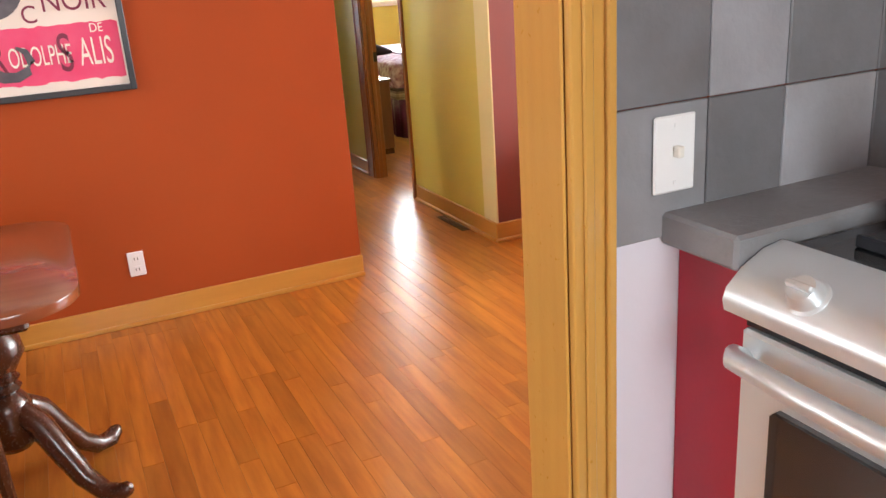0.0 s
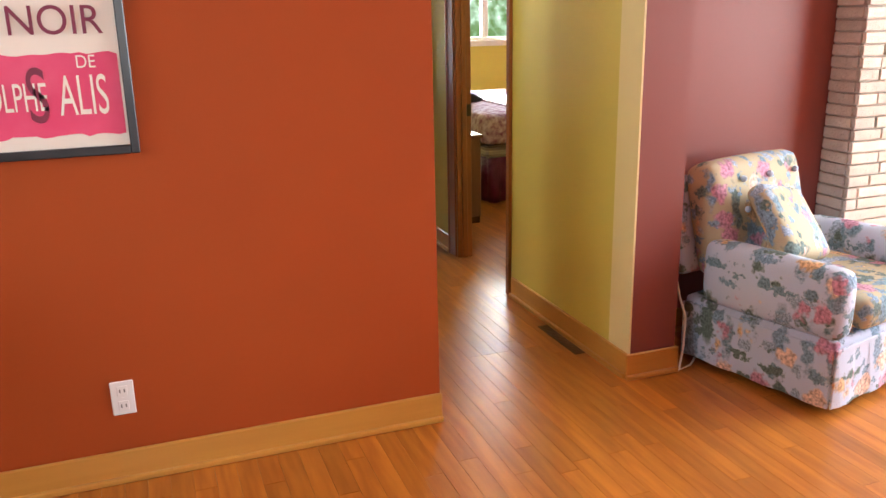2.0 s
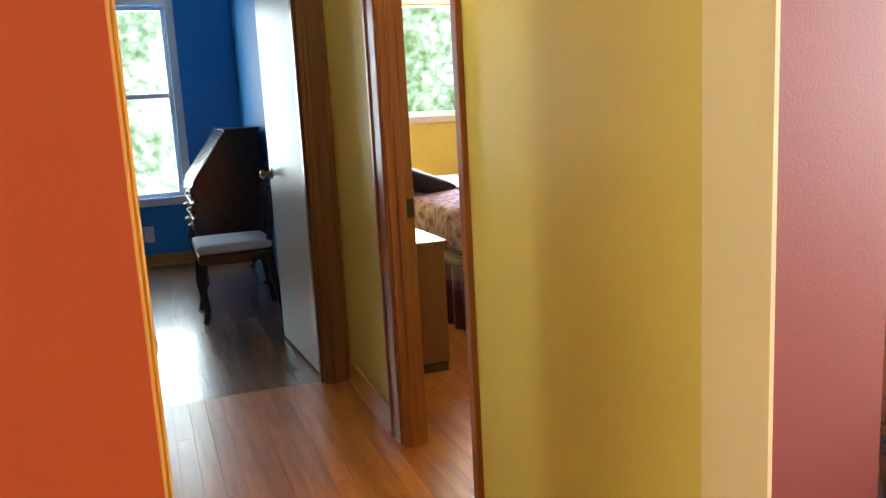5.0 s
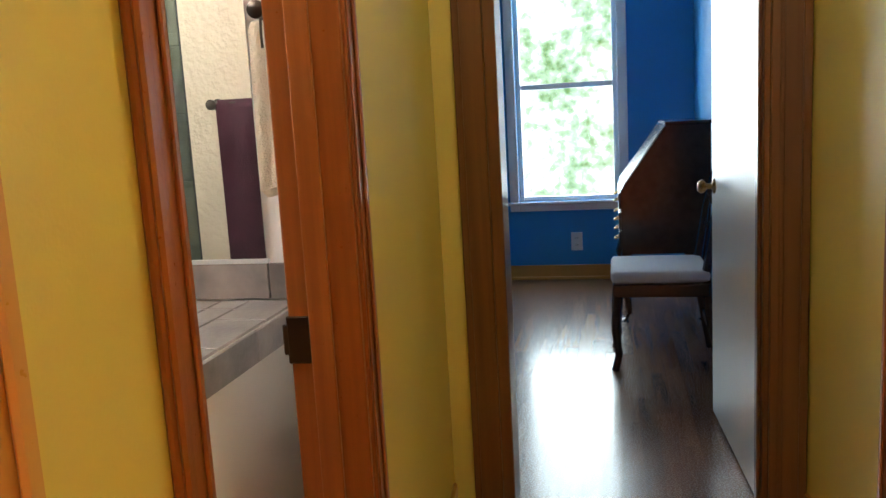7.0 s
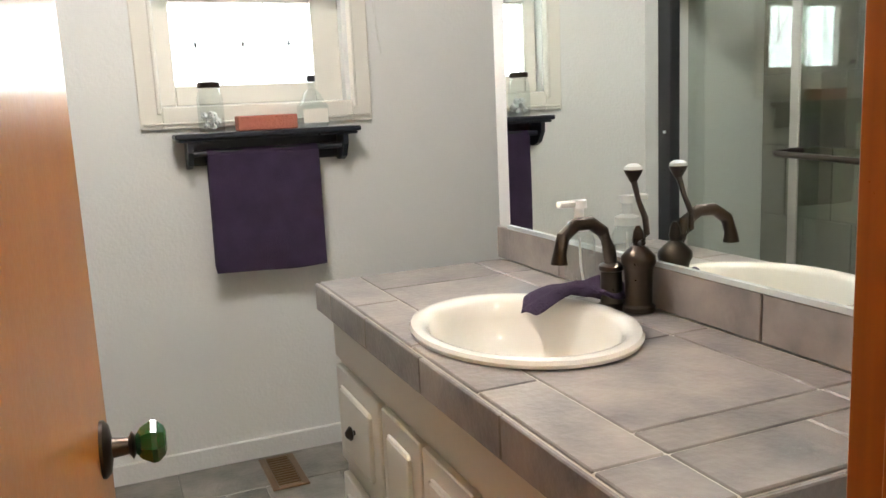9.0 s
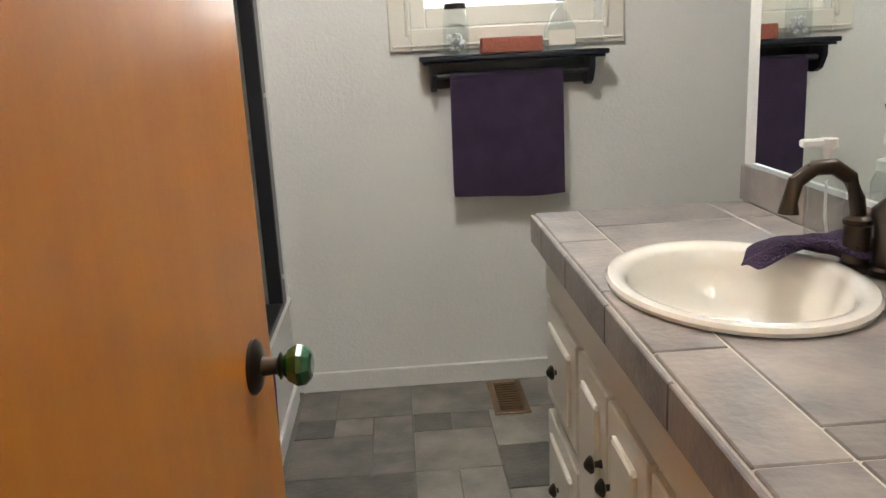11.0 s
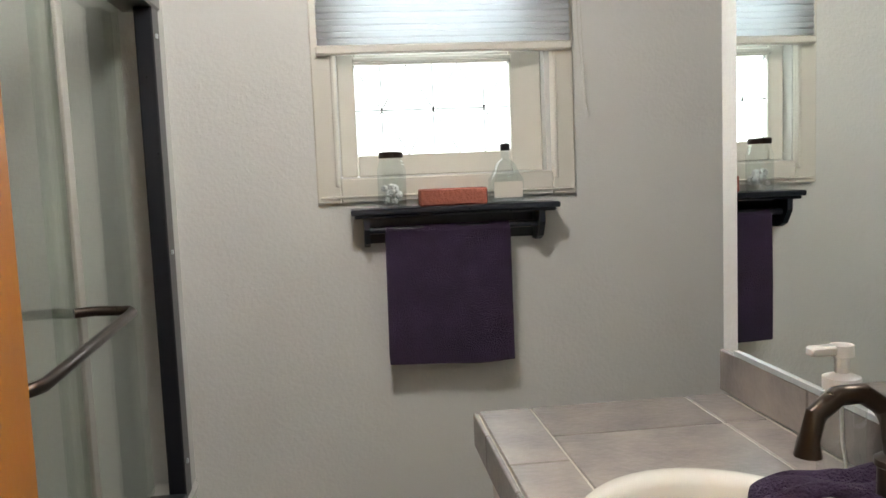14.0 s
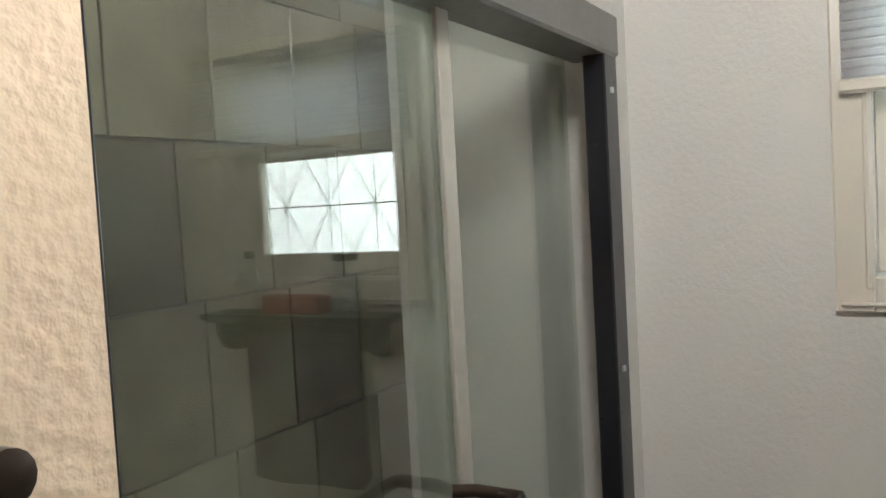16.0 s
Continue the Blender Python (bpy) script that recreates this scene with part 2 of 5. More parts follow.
M_INK = material("poster_grey_ink", (0.065, 0.07, 0.09), 0.5, second=(0.14, 0.14, 0.16), scale=(14, 14, 14), bump=0.0, amount=0.8)
M_INKW = material("poster_white_ink", (0.84, 0.80, 0.74), 0.5, bump=0.0, amount=0.1)
M_INKR = material("poster_dark_red_ink", (0.20, 0.02, 0.06), 0.5, bump=0.0, amount=0.1)
M_CRIMSON = material("crimson_cabinet_paint", (0.42, 0.012, 0.035), 0.35, bump=0.02, amount=0.2)
M_LILAC = material("pale_wall_paint", (0.66, 0.64, 0.70), 0.5, bump=0.05, amount=0.2)
M_PLACE = material("placemat_print", (0.66, 0.58, 0.42), 0.6, second=(0.50, 0.32, 0.16), scale=(40, 40, 40), amount=0.6, bump=0.1)
M_QUILT = material("lilac_quilt", (0.68, 0.56, 0.78), 0.9, second=(0.24, 0.06, 0.20), scale=(22, 22, 22), fine=60, bump=0.6, amount=1.0, detail=2)
M_PLUM = material("plum_satin", (0.17, 0.02, 0.11), 0.35, second=(0.08, 0.008, 0.05), scale=(20, 20, 3), fine=30, bump=0.5, amount=0.8)
M_PILLOW = material("black_velvet", (0.008, 0.007, 0.010), 0.7, bump=0.2)
M_MATTRESS = material("striped_mattress", (0.6, 0.55, 0.5), 0.8, second=(0.10, 0.05, 0.08), scale=(1, 1, 60), amount=1.0)
M_CORD = material("white_cord", (0.7, 0.7, 0.66), 0.5)
M_OVENGLASS = material("oven_glass", (0.02, 0.02, 0.022), 0.06, bump=0.0, coat=0.5)
M_VENT = material("bronze_vent_metal", (0.16, 0.095, 0.05), 0.4, 0.6, bump=0.05)
M_LEAD = material("lead_came", (0.12, 0.13, 0.14), 0.5, 0.5, bump=0.05)
M_VIEW = emitter("daylight_foliage", foliage_view)


def floral(name, ground, thin):
    """White cotton with blue-green leaf sprays and rose, ochre blossoms."""
    m = material(name, ground, 0.8, second=tuple(c * 0.9 for c in ground), scale=(4, 4, 4), fine=240, bump=0.25)
    n, l = m.node_tree.nodes, m.node_tree.links
    b = n["Principled BSDF"]
    last = b.inputs["Base Color"].links[0].from_socket
    tc = n.new("ShaderNodeTexCoord")

    def spots(scale, cut, soft, colors, last, stretch=(1, 1, 1), warp=0.05, turn=(0, 0, 0), thin=0.2):
        mp = n.new("ShaderNodeMapping"); mp.inputs["Scale"].default_value = stretch; mp.inputs["Rotation"].default_value = turn
        nz = n.new("ShaderNodeTexNoise"); nz.inputs["Scale"].default_value = scale * 2.5
        l.new(tc.outputs["Object"], nz.inputs[0])
        va = n.new("ShaderNodeVectorMath"); va.operation = "SCALE"; va.inputs["Scale"].default_value = warp
        l.new(nz.outputs["Color"], va.inputs[0])
        vb = n.new("ShaderNodeVectorMath"); vb.operation = "ADD"
        l.new(tc.outputs["Object"], vb.inputs[0]); l.new(va.outputs[0], vb.inputs[1]); l.new(vb.outputs[0], mp.inputs[0])
        v = n.new("ShaderNodeTexVoronoi"); v.inputs["Scale"].default_value = scale
        l.new(mp.outputs[0], v.inputs["Vector"])
        mr = n.new("ShaderNodeMapRange")
        mr.inputs["From Min"].default_value, mr.inputs["From Max"].default_value = cut, cut - soft
        l.new(v.outputs["Distance"], mr.inputs["Value"])
        sep = n.new("ShaderNodeSeparateColor"); l.new(v.outputs["Color"], sep.inputs[0])
        cr = n.new("ShaderNodeValToRGB"); cr.color_ramp.interpolation = "CONSTANT"
        for i, c in enumerate(colors):
            el = cr.color_ramp.elements[i] if i < 2 else cr.color_ramp.elements.new(i / len(colors))
            el.position, el.color = i / len(colors), (*c, 1)
        l.new(sep.outputs[0], cr.inputs[0])
        pet = n.new("ShaderNodeTexNoise"); pet.inputs["Scale"].default_value = scale * 9
        l.new(tc.outputs["Object"], pet.inputs[0])
        hs = n.new("ShaderNodeHueSaturation")
        pm = n.new("ShaderNodeMapRange"); pm.inputs["From Min"].default_value, pm.inputs["From Max"].default_value = 0.3, 0.7
        pm.inputs["To Min"].default_value, pm.inputs["To Max"].default_value = 0.5, 1.5
        l.new(pet.outputs[0], pm.inputs[0]); l.new(pm.outputs[0], hs.inputs["Value"]); l.new(cr.outputs[0], hs.inputs["Color"])
        gate = n.new("ShaderNodeMath"); gate.operation = "GREATER_THAN"; gate.inputs[1].default_value = thin
        l.new(sep.outputs[1], gate.inputs[0])
        mu = n.new("ShaderNodeMath"); mu.operation = "MULTIPLY"
        l.new(gate.outputs[0], mu.inputs[0]); l.new(mr.outputs[0], mu.inputs[1])
        mx = n.new("ShaderNodeMix"); mx.data_type = "RGBA"
        l.new(mu.outputs[0], mx.inputs["Factor"]); l.new(last, mx.inputs["A"]); l.new(hs.outputs[0], mx.inputs["B"])
        return mx.outputs["Result"]

    teal = [(0.16, 0.27, 0.36), (0.20, 0.32, 0.46), (0.12, 0.18, 0.17), (0.30, 0.40, 0.54)]
    bloom = [(0.50, 0.25, 0.36), (0.62, 0.42, 0.24), (0.46, 0.22, 0.33), (0.66, 0.50, 0.42)]
    last = spots(11, 0.44, 0.12, teal, last, (1, 1, 0.30), 0.07, (0.6, 0.3, 0.2), thin)
    last = spots(13, 0.42, 0.12, teal, last, (0.28, 1, 1), 0.07, (0.2, 0.9, 0.5), thin)
    last = spots(18, 0.38, 0.10, teal, last, (1, 0.3, 1), 0.06, (0.9, 0.2, 0.7), thin)
    last = spots(8.5, 0.42, 0.12, bloom, last, (1, 1, 1), 0.10, (0, 0, 0), thin + 0.12)
    l.new(last, b.inputs["Base Color"])
    return m


M_FLORAL = floral("floral_chintz", (0.53, 0.63, 0.80), 0.18)
M_FADED = floral("faded_cream_chintz", (0.47, 0.42, 0.28), 0.2)


# ---- mesh helpers ----
def box(bm, lo, hi, bev=0.0, seg=1):
    r = bmesh.ops.create_cube(bm, size=1.0)
    for v in r["verts"]:
        v.co = Vector([lo[i] + (v.co[i] + 0.5) * (hi[i] - lo[i]) for i in range(3)])
    if bev:
        es = {e for v in r["verts"] for e in v.link_edges}
        bmesh.ops.bevel(bm, geom=list(es), offset=bev, segments=seg, profile=0.5, affect="EDGES")


def lathe(bm, prof, at=(0, 0, 0), seg=20, m=None):
    """prof: pairs of radius and height, turned about z; m: a matrix for the whole."""
    rings = []
    for r, z in prof:
        ring = []
        for i in range(seg):
            a = 2 * math.pi * i / seg
            p = Vector((r * math.cos(a), r * math.sin(a), z))
            if m:
                p = m @ p
            ring.append(bm.verts.new(p + Vector(at)))
        rings.append(ring)
    for a, b in zip(rings, rings[1:]):
        for i in range(seg):
            bm.faces.new((a[i], a[(i + 1) % seg], b[(i + 1) % seg], b[i]))
    bm.faces.new(list(reversed(rings[0]))); bm.faces.new(rings[-1])


def tube(bm, pts, radius, seg=10):
    """A round bar along points; radius a number or one per point."""
    pts = [Vector(p) for p in pts]
    rings = []
    for i, p in enumerate(pts):
        d = (pts[min(i + 1, len(pts) - 1)] - pts[max(i - 1, 0)]).normalized()
        u = d.cross(Vector((0.3, 0.2, 1) if abs(d.z) < 0.9 else (1, 0, 0.1))).normalized()
        w = d.cross(u)
        r = radius[i] if isinstance(radius, (list, tuple)) else radius
        rings.append([bm.verts.new(p + r * (math.cos(2 * math.pi * k / seg) * u + math.sin(2 * math.pi * k / seg) * w)) for k in range(seg)])
    for a, b in zip(rings, rings[1:]):
        for i in range(seg):
            bm.faces.new((a[i], a[(i + 1) % seg], b[(i + 1) % seg], b[i]))
    bm.faces.new(list(reversed(rings[0]))); bm.faces.new(rings[-1])


def arc(c, r, a0, a1, n, axis="xz"):
    out = []
    for i in range(n + 1):
        a = radians(a0 + (a1 - a0) * i / n)
        p = list(c)
        p["xyz".index(axis[0])] += r * math.cos(a)
        p["xyz".index(axis[1])] += r * math.sin(a)
        out.append(tuple(p))
    return out


def slab(bm, outline, z0, z1, bev=0.0):
    """A plate with the given outline in x, y."""
    vs = [bm.verts.new((x, y, z0)) for x, y in outline]
    f = bm.faces.new(vs)
    r = bmesh.ops.extrude_face_region(bm, geom=[f])
    up = [v for v in r["geom"] if isinstance(v, bmesh.types.BMVert)]
    for v in up:
        v.co.z = z1
    if bev:
        es = [e for e in bm.edges if (all(v in up for v in e.verts) or all(v in vs for v in e.verts))]
        bmesh.ops.bevel(bm, geom=es, offset=bev, segments=2, profile=0.6, affect="EDGES")


def part(name, bm, mat, parent=None, label="", smooth=False):
    bmesh.ops.recalc_face_normals(bm, faces=bm.faces)
    me = bpy.data.meshes.new(name)
    bm.to_mesh(me); bm.free()
    me.materials.append(mat)
    if smooth:
        me.polygons.foreach_set("use_smooth", [True] * len(me.polygons))
        me.set_sharp_from_angle(angle=radians(40))
    ob = new(name, me)
    if parent:
        ob.parent = parent
        ob.matrix_parent_inverse = parent.matrix_basis.inverted()
    return tagged(ob, label) if label else ob


def base(name, at, label, category, group="", kind=""):
    ob = new(name)
    ob.empty_display_size = 0.1
    ob.location = at
    return tagged(ob, label, category, group, kind)


def one(name, mat, *boxes, parent=None, label="", bev=0.0, smooth=False):
    bm = bmesh.new()
    for lo, hi in boxes:
        box(bm, lo, hi, bev)
    return part(name, bm, mat, parent, label, smooth)


def setting(name, mat, *boxes, label="", category="wall", bev=0.0):
    return tagged(one(name, mat, *boxes, bev=bev), label, category, kind="structure")


def rounded(ob, width=0.02, levels=1, seg=3):
    b = ob.modifiers.new("bevel", "BEVEL"); b.width, b.segments, b.limit_method = width, seg, "ANGLE"
    if levels:
        s = ob.modifiers.new("soft", "SUBSURF"); s.levels = s.render_levels = levels
    ob.data.polygons.foreach_set("use_smooth", [True] * len(ob.data.polygons))
    return ob


# ---- structure ----
H = 2.44
setting("ceiling", M_CEIL, ((-1.9, -1.6, H), (7.2, 11.5, H + 0.1)), label="plain white painted ceiling", category="ceiling")
floor = setting("floor", M_GAP, ((-1.9, -1.6, -0.12), (7.2, 11.5, -0.012)), label="glossy orange oak strip floor with mixed boards", category="floor")
tagged(floor, category="floor")
setting("ground", material("lawn", (0.07, 0.11, 0.04), 0.9, bump=0.5), ((-60, -60, -0.4), (60, 60, -0.3)), label="green lawn round the house", category="ground")

# living and dining
setting("wall_dining_north", M_RED, ((-1.78, 4.514, 0), (1.89, 4.634, H)), ((1.89, 4.514, 0), (1.964, 4.5265, H)), label="brick-red painted dining wall")
setting("wall_dining_west", M_RED, ((-1.9, 1.63, 0), (-1.78, 4.634, 0.9)), ((-1.9, 1.63, 2.15), (-1.78, 4.634, H)), ((-1.9, 1.63, 0.9), (-1.78, 2.2, 2.15)), ((-1.9, 4.0, 0.9), (-1.78, 4.634, 2.15)), label="red wall with a window opening")
setting("wall_living_east", M_MAUVE, ((7.0, -1.6, 0), (7.12, 11.5, 0.7)), ((7.0, -1.6, 2.3), (7.12, 11.5, H)), ((7.0, -1.6, 0.7), (7.12, 1.6, 2.3)), ((7.0, 4.8, 0.7), (7.12, 11.5, 2.3)), label="mauve wall with a wide window opening")
setting("wall_living_north", M_MAUVE, ((3.03, 4.93, 0), (7.0, 5.03, H)), label="mauve painted living room wall")
setting("wall_kitchen", M_RED, ((1.345, 1.642, 0), (7.0, 1.75, H)), ((-1.78, 1.63, 0), (0.42, 1.75, H)), ((0.42, 1.63, 2.08), (1.345, 1.75, H)), label="partition between kitchen and dining room")
setting("wall_kitchen_face", M_LILAC, ((1.42, 1.63, 0), (2.6, 1.641, 1.058)), ((1.42, 1.63, 1.80), (2.6, 1.641, H)), label="pale painted kitchen wall")
setting("wall_kitchen_south", M_LILAC, ((-1.9, -1.6, 0), (7.0, -1.5, 0.95)), ((-1.9, -1.6, 2.15), (7.0, -1.5, H)), ((-1.9, -1.6, 0.95), (-0.3, -1.5, 2.15)), ((1.5, -1.6, 0.95), (7.0, -1.5, 2.15)), label="kitchen wall with a window opening")
setting("wall_kitchen_west", M_LILAC, ((-1.9, -1.5, 0), (-1.78, 1.63, H)), label="pale kitchen wall")
# stub by the hall
setting("wall_stub", M_MAUVE, ((2.815, 4.55, 0), (3.03, 4.62, H)), ((2.935, 4.62, 0), (3.03, 5.53, H)), label="mauve wall end beside the hall")
setting("wall_hall_right", M_YELLOW, ((2.81, 4.553, 0), (2.934, 5.735, H)), ((2.81, 6.485, 0), (2.888, 7.34, H)), ((2.81, 7.34, 0), (2.839, 7.46, H)), ((2.81, 5.735, 2.06), (2.888, 6.485, H)), label="mustard yellow hall wall with a doorway")
# thin strip that paints the lit zone of the yellow wall, not a moulding
setting("wall_corner_trim", M_LIT_YELLOW, ((2.804, 4.545, 0.0), (2.812, 4.70, H)), label="brightly lit strip of the mustard wall at the hall corner, light put into its colour", category="trim")
# hall end with the doorway to the blue room
setting("wall_hall_end", M_YELLOW, ((1.70, 7.34, 0), (1.89, 7.40, H)), ((2.70, 7.34, 0), (2.81, 7.40, H)), ((1.89, 7.34, 2.06), (2.70, 7.40, H)), label="mustard hall end wall")
setting("wall_blue_south", M_BLUE, ((0.2, 7.401, 0), (1.89, 7.46, H)), ((2.70, 7.401, 0), (2.95, 7.46, H)), ((1.89, 7.401, 2.06), (2.70, 7.46, H)), label="blue wall inside the study")
setting("wall_blue_north", M_BLUE, ((0.2, 11.1, 0), (1.55, 11.22, H)), ((2.30, 11.1, 0), (3.0, 11.22, H)), ((1.55, 11.1, 0), (2.30, 11.22, 0.60)), ((1.55, 11.1, 2.2), (2.30, 11.22, H)), label="deep blue wall with a tall window")
setting("wall_blue_east", M_BLUE, ((2.84, 7.46, 0), (2.94, 11.1, H)), label="deep blue side wall")
setting("wall_blue_west", M_BLUE, ((0.1, 7.40, 0), (0.2, 11.2, H)), label="deep blue side wall")
# bedroom
setting("wall_bed_north", M_YELLOW, ((3.0, 11.1, 0), (4.15, 11.22, H)), ((5.55, 11.1, 0), (7.0, 11.22, H)), ((4.15, 11.1, 0), (5.55, 11.22, 1.16)), ((4.15, 11.1, 2.2), (5.55, 11.22, H)), label="golden yellow bedroom wall with a window")
setting("wall_bed_west", M_YELLOW, ((2.941, 7.46, 0), (3.0, 11.1, H)), label="golden yellow bedroom wall")
setting("wall_bed_south", M_YELLOW, ((3.03, 5.031, 0), (7.0, 5.15, H)), label="golden yellow bedroom wall")
# bathroom
setting("wall_bath_window", M_WHITE, ((-0.99, 4.63, 0), (-0.85, 5.84, H)), ((-0.99, 6.50, 0), (-0.85, 7.5, H)), ((-0.99, 5.84, 0), (-0.85, 6.50, 1.33)), ((-0.99, 5.84, 1.95), (-0.85, 6.50, H)), label="off-white plaster bathroom wall with a small window")
setting("wall_bath_mirror", M_WHITE, ((0.19, 6.60, 0), (1.70, 6.72, H)), label="off-white wall behind the vanity mirror")
setting("wall_bath_recess", M_WHITE, ((-0.85, 7.34, 0), (1.70, 7.46, H)), label="plain white wall of the toilet recess")
setting("wall_shower_return", M_WHITE, ((-0.849, 5.272, 0.396), (-0.757, 5.33, H)), label="narrow white wall return beside the shower")
setting("wall_shower_end", M_STUCCO, ((0.63, 4.64, 0), (1.72, 5.33, H)), label="heavily textured cream plaster wall end")
setting("wall_shower_back", M_DGROUT, ((-0.85, 4.635, 0), (0.63, 4.66, H)), label="grout bed behind the shower tiles")


# hall wall on the bathroom side, slightly askew to the others
TURN = pose(1.965, 4.514, 0, 0, 0, 90 + 4.75)


def along(name, mat, boxes, label, category="wall", bev=0.0, kind="structure"):
    ob = one(name, mat, *boxes, bev=bev)
    ob.matrix_world = TURN
    return tagged(ob, label, category, kind=kind)


C0, C1, B0, B1 = 0.36, 0.665, 0.995, 1.67
along("wall_hall_left", M_YELLOW, [((0.02, 0, 0), (C0, 0.06, H)), ((C1, 0, 0), (B0, 0.06, H)), ((B1, 0, 0), (2.05, 0.06, H)), ((C0, 0, 2.06), (C1, 0.06, H)), ((B0, 0, 2.06), (B1, 0.06, H)), ((2.05, 0, 0), (2.82, 0.06, H))], "mustard yellow hall wall with two doorways")
along("wall_bath_east", M_WHITE, [((0.85, 0.061, 0), (B0, 0.12, H)), ((B1, 0.061, 0), (2.86, 0.12, H)), ((B0, 0.061, 2.06), (B1, 0.12, H))], "off-white inner face beside the bathroom doorway")


def casing(name, a, b, d0, d1, label, w=0.062, mat=M_TRIM):
    """Door trim round an opening from a to b on the skewed wall: two legs and a head with a raised outer bead."""
    along(name, mat, [((a - w, d0, 0), (a, d1, 2.06)), ((b, d0, 0), (b + w, d1, 2.06)), ((a - w, d0, 2.06), (b + w, d1, 2.06 + w)),
                      ((a - w, d0 - 0.007, 0), (a - w + 0.018, d0, 2.06 + w)), ((b + w - 0.018, d0 - 0.007, 0), (b + w, d0, 2.06 + w)),
                      ((a - 0.016, d0 - 0.004, 0), (a - 0.004, d0, 2.06)), ((b + 0.004, d0 - 0.004, 0), (b + 0.016, d0, 2.06))], label, "trim", 0.003)


casing("trim_closet", C0, C1, -0.024, 0.0, "golden oak closet door casing")
casing("trim_bath", B0, B1, -0.010, 0.0, "golden brown bathroom door casing", mat=M_JAMB)
along("trim_bath_jamb", M_JAMB, [((B1 - 0.018, -0.004, 0), (B1, 0.124, 2.04)), ((B0, -0.004, 0), (B0 + 0.018, 0.124, 2.04)), ((B0, -0.004, 2.04), (B1, 0.124, 2.059)),
                                 ((B1 - 0.03, 0.045, 0), (B1 - 0.0181, 0.085, 2.04)), ((B0 + 0.0181, 0.045, 0), (B0 + 0.03, 0.085, 2.04))], "reddish fir bathroom door jamb with stop", "trim", 0.002)
along("strike_plate", M_BRONZE, [((B1 - 0.021, 0.088, 0.86), (B1 - 0.0182, 0.128, 0.945)), ((B1 - 0.02, 0.124, 0.875), (B1 - 0.006, 0.136, 0.93))], "dark bronze strike plate on the jamb", "strike plate", 0.002, "thing")
closet = base("closet_door", (0, 0, 0), "closed varnished orange closet door in the hall", "door")
closet.matrix_world = TURN
part_ob = one("leaf", M_DOOR, ((C0 + 0.002, 0.012, 0.01), (C1 - 0.002, 0.05, 2.05)), bev=0.002)
part_ob.parent = closet
bm = bmesh.new()
lathe(bm, [(0.03, 0), (0.03, 0.004), (0.012, 0.012), (0.010, 0.03), (0.020, 0.036), (0.029, 0.046), (0.030, 0.056), (0.022, 0.066), (0.004, 0.069)], seg=20, m=pose(C1 - 0.06, 0.012, 0.90, 90, 0, 0))
box(bm, (C1 - 0.072, 0.004, 0.90), (C1 - 0.048, 0.0115, 0.985), 0.002)
part("knob", bm, M_BRASS, None, "round antique brass knob", True).parent = closet


def straight_trim(name, boxes, label, mat=M_JAMB, bev=0.003):
    return setting(name, mat, *boxes, label=label, category="trim", bev=bev)


# bedroom doorway
straight_trim("trim_bed_jamb", [((2.80, 6.462, 0), (2.896, 6.4849, 2.04)), ((2.80, 5.7351, 0), (2.944, 5.752, 2.04)), ((2.80, 5.752, 2.04), (2.896, 6.462, 2.058)), ((2.83, 6.45, 0), (2.862, 6.4619, 2.04))], "reddish fir bedroom door jamb")
straight_trim("trim_bed_casing", [((2.792, 6.4851, 0), (2.81, 6.60, 2.06)), ((2.792, 5.695, 0), (2.81, 5.7349, 2.06)), ((2.792, 5.695, 2.06), (2.81, 6.60, 2.12)), ((2.786, 6.58, 0), (2.792, 6.60, 2.12))], "golden brown bedroom door casing")
straight_trim("trim_blue_jamb", [((1.89, 7.33, 0), (1.928, 7.47, 2.04)), ((2.682, 7.33, 0), (2.70, 7.47, 2.04)), ((1.928, 7.33, 2.04), (2.682, 7.47, 2.058)), ((2.67, 7.36, 0), (2.6819, 7.40, 2.04))], "dark brown study door jamb", M_WALNUT)
straight_trim("trim_blue_casing", [((1.80, 7.322, 0), (1.8899, 7.34, 2.06)), ((2.7001, 7.322, 0), (2.806, 7.34, 2.06)), ((1.80, 7.322, 2.06), (2.806, 7.34, 2.12)), ((2.782, 7.312, 0), (2.806, 7.322, 2.12)), ((2.722, 7.316, 0), (2.736, 7.322, 2.06)), ((1.80, 7.312, 0), (1.822, 7.322, 2.12))], "brown study door casing", M_WALNUT)
one("strike_plate", M_BRONZE, ((2.866, 6.4585, 0.88), (2.894, 6.4618, 0.95)))
tagged(bpy.data.objects["strike_plate.001"], "small bronze strike plate on the bedroom jamb", "strike plate")
straight_trim("trim_kitchen", [((1.338, 1.626, 0), (1.3449, 1.756, 2.06)), ((1.3451, 1.612, 0), (1.419, 1.6299, 2.12)), ((1.363, 1.605, 0), (1.382, 1.612, 2.12)), ((1.402, 1.60, 0), (1.419, 1.612, 2.12)), ((1.352, 1.7501, 0), (1.415, 1.764, 2.12)),
                               ((0.4201, 1.626, 0), (0.44, 1.756, 2.06)), ((0.34, 1.612, 0), (0.4199, 1.6299, 2.12)), ((0.44, 1.626, 2.06), (1.338, 1.756, 2.079))], "golden oak kitchen doorway casing", M_TRIM)


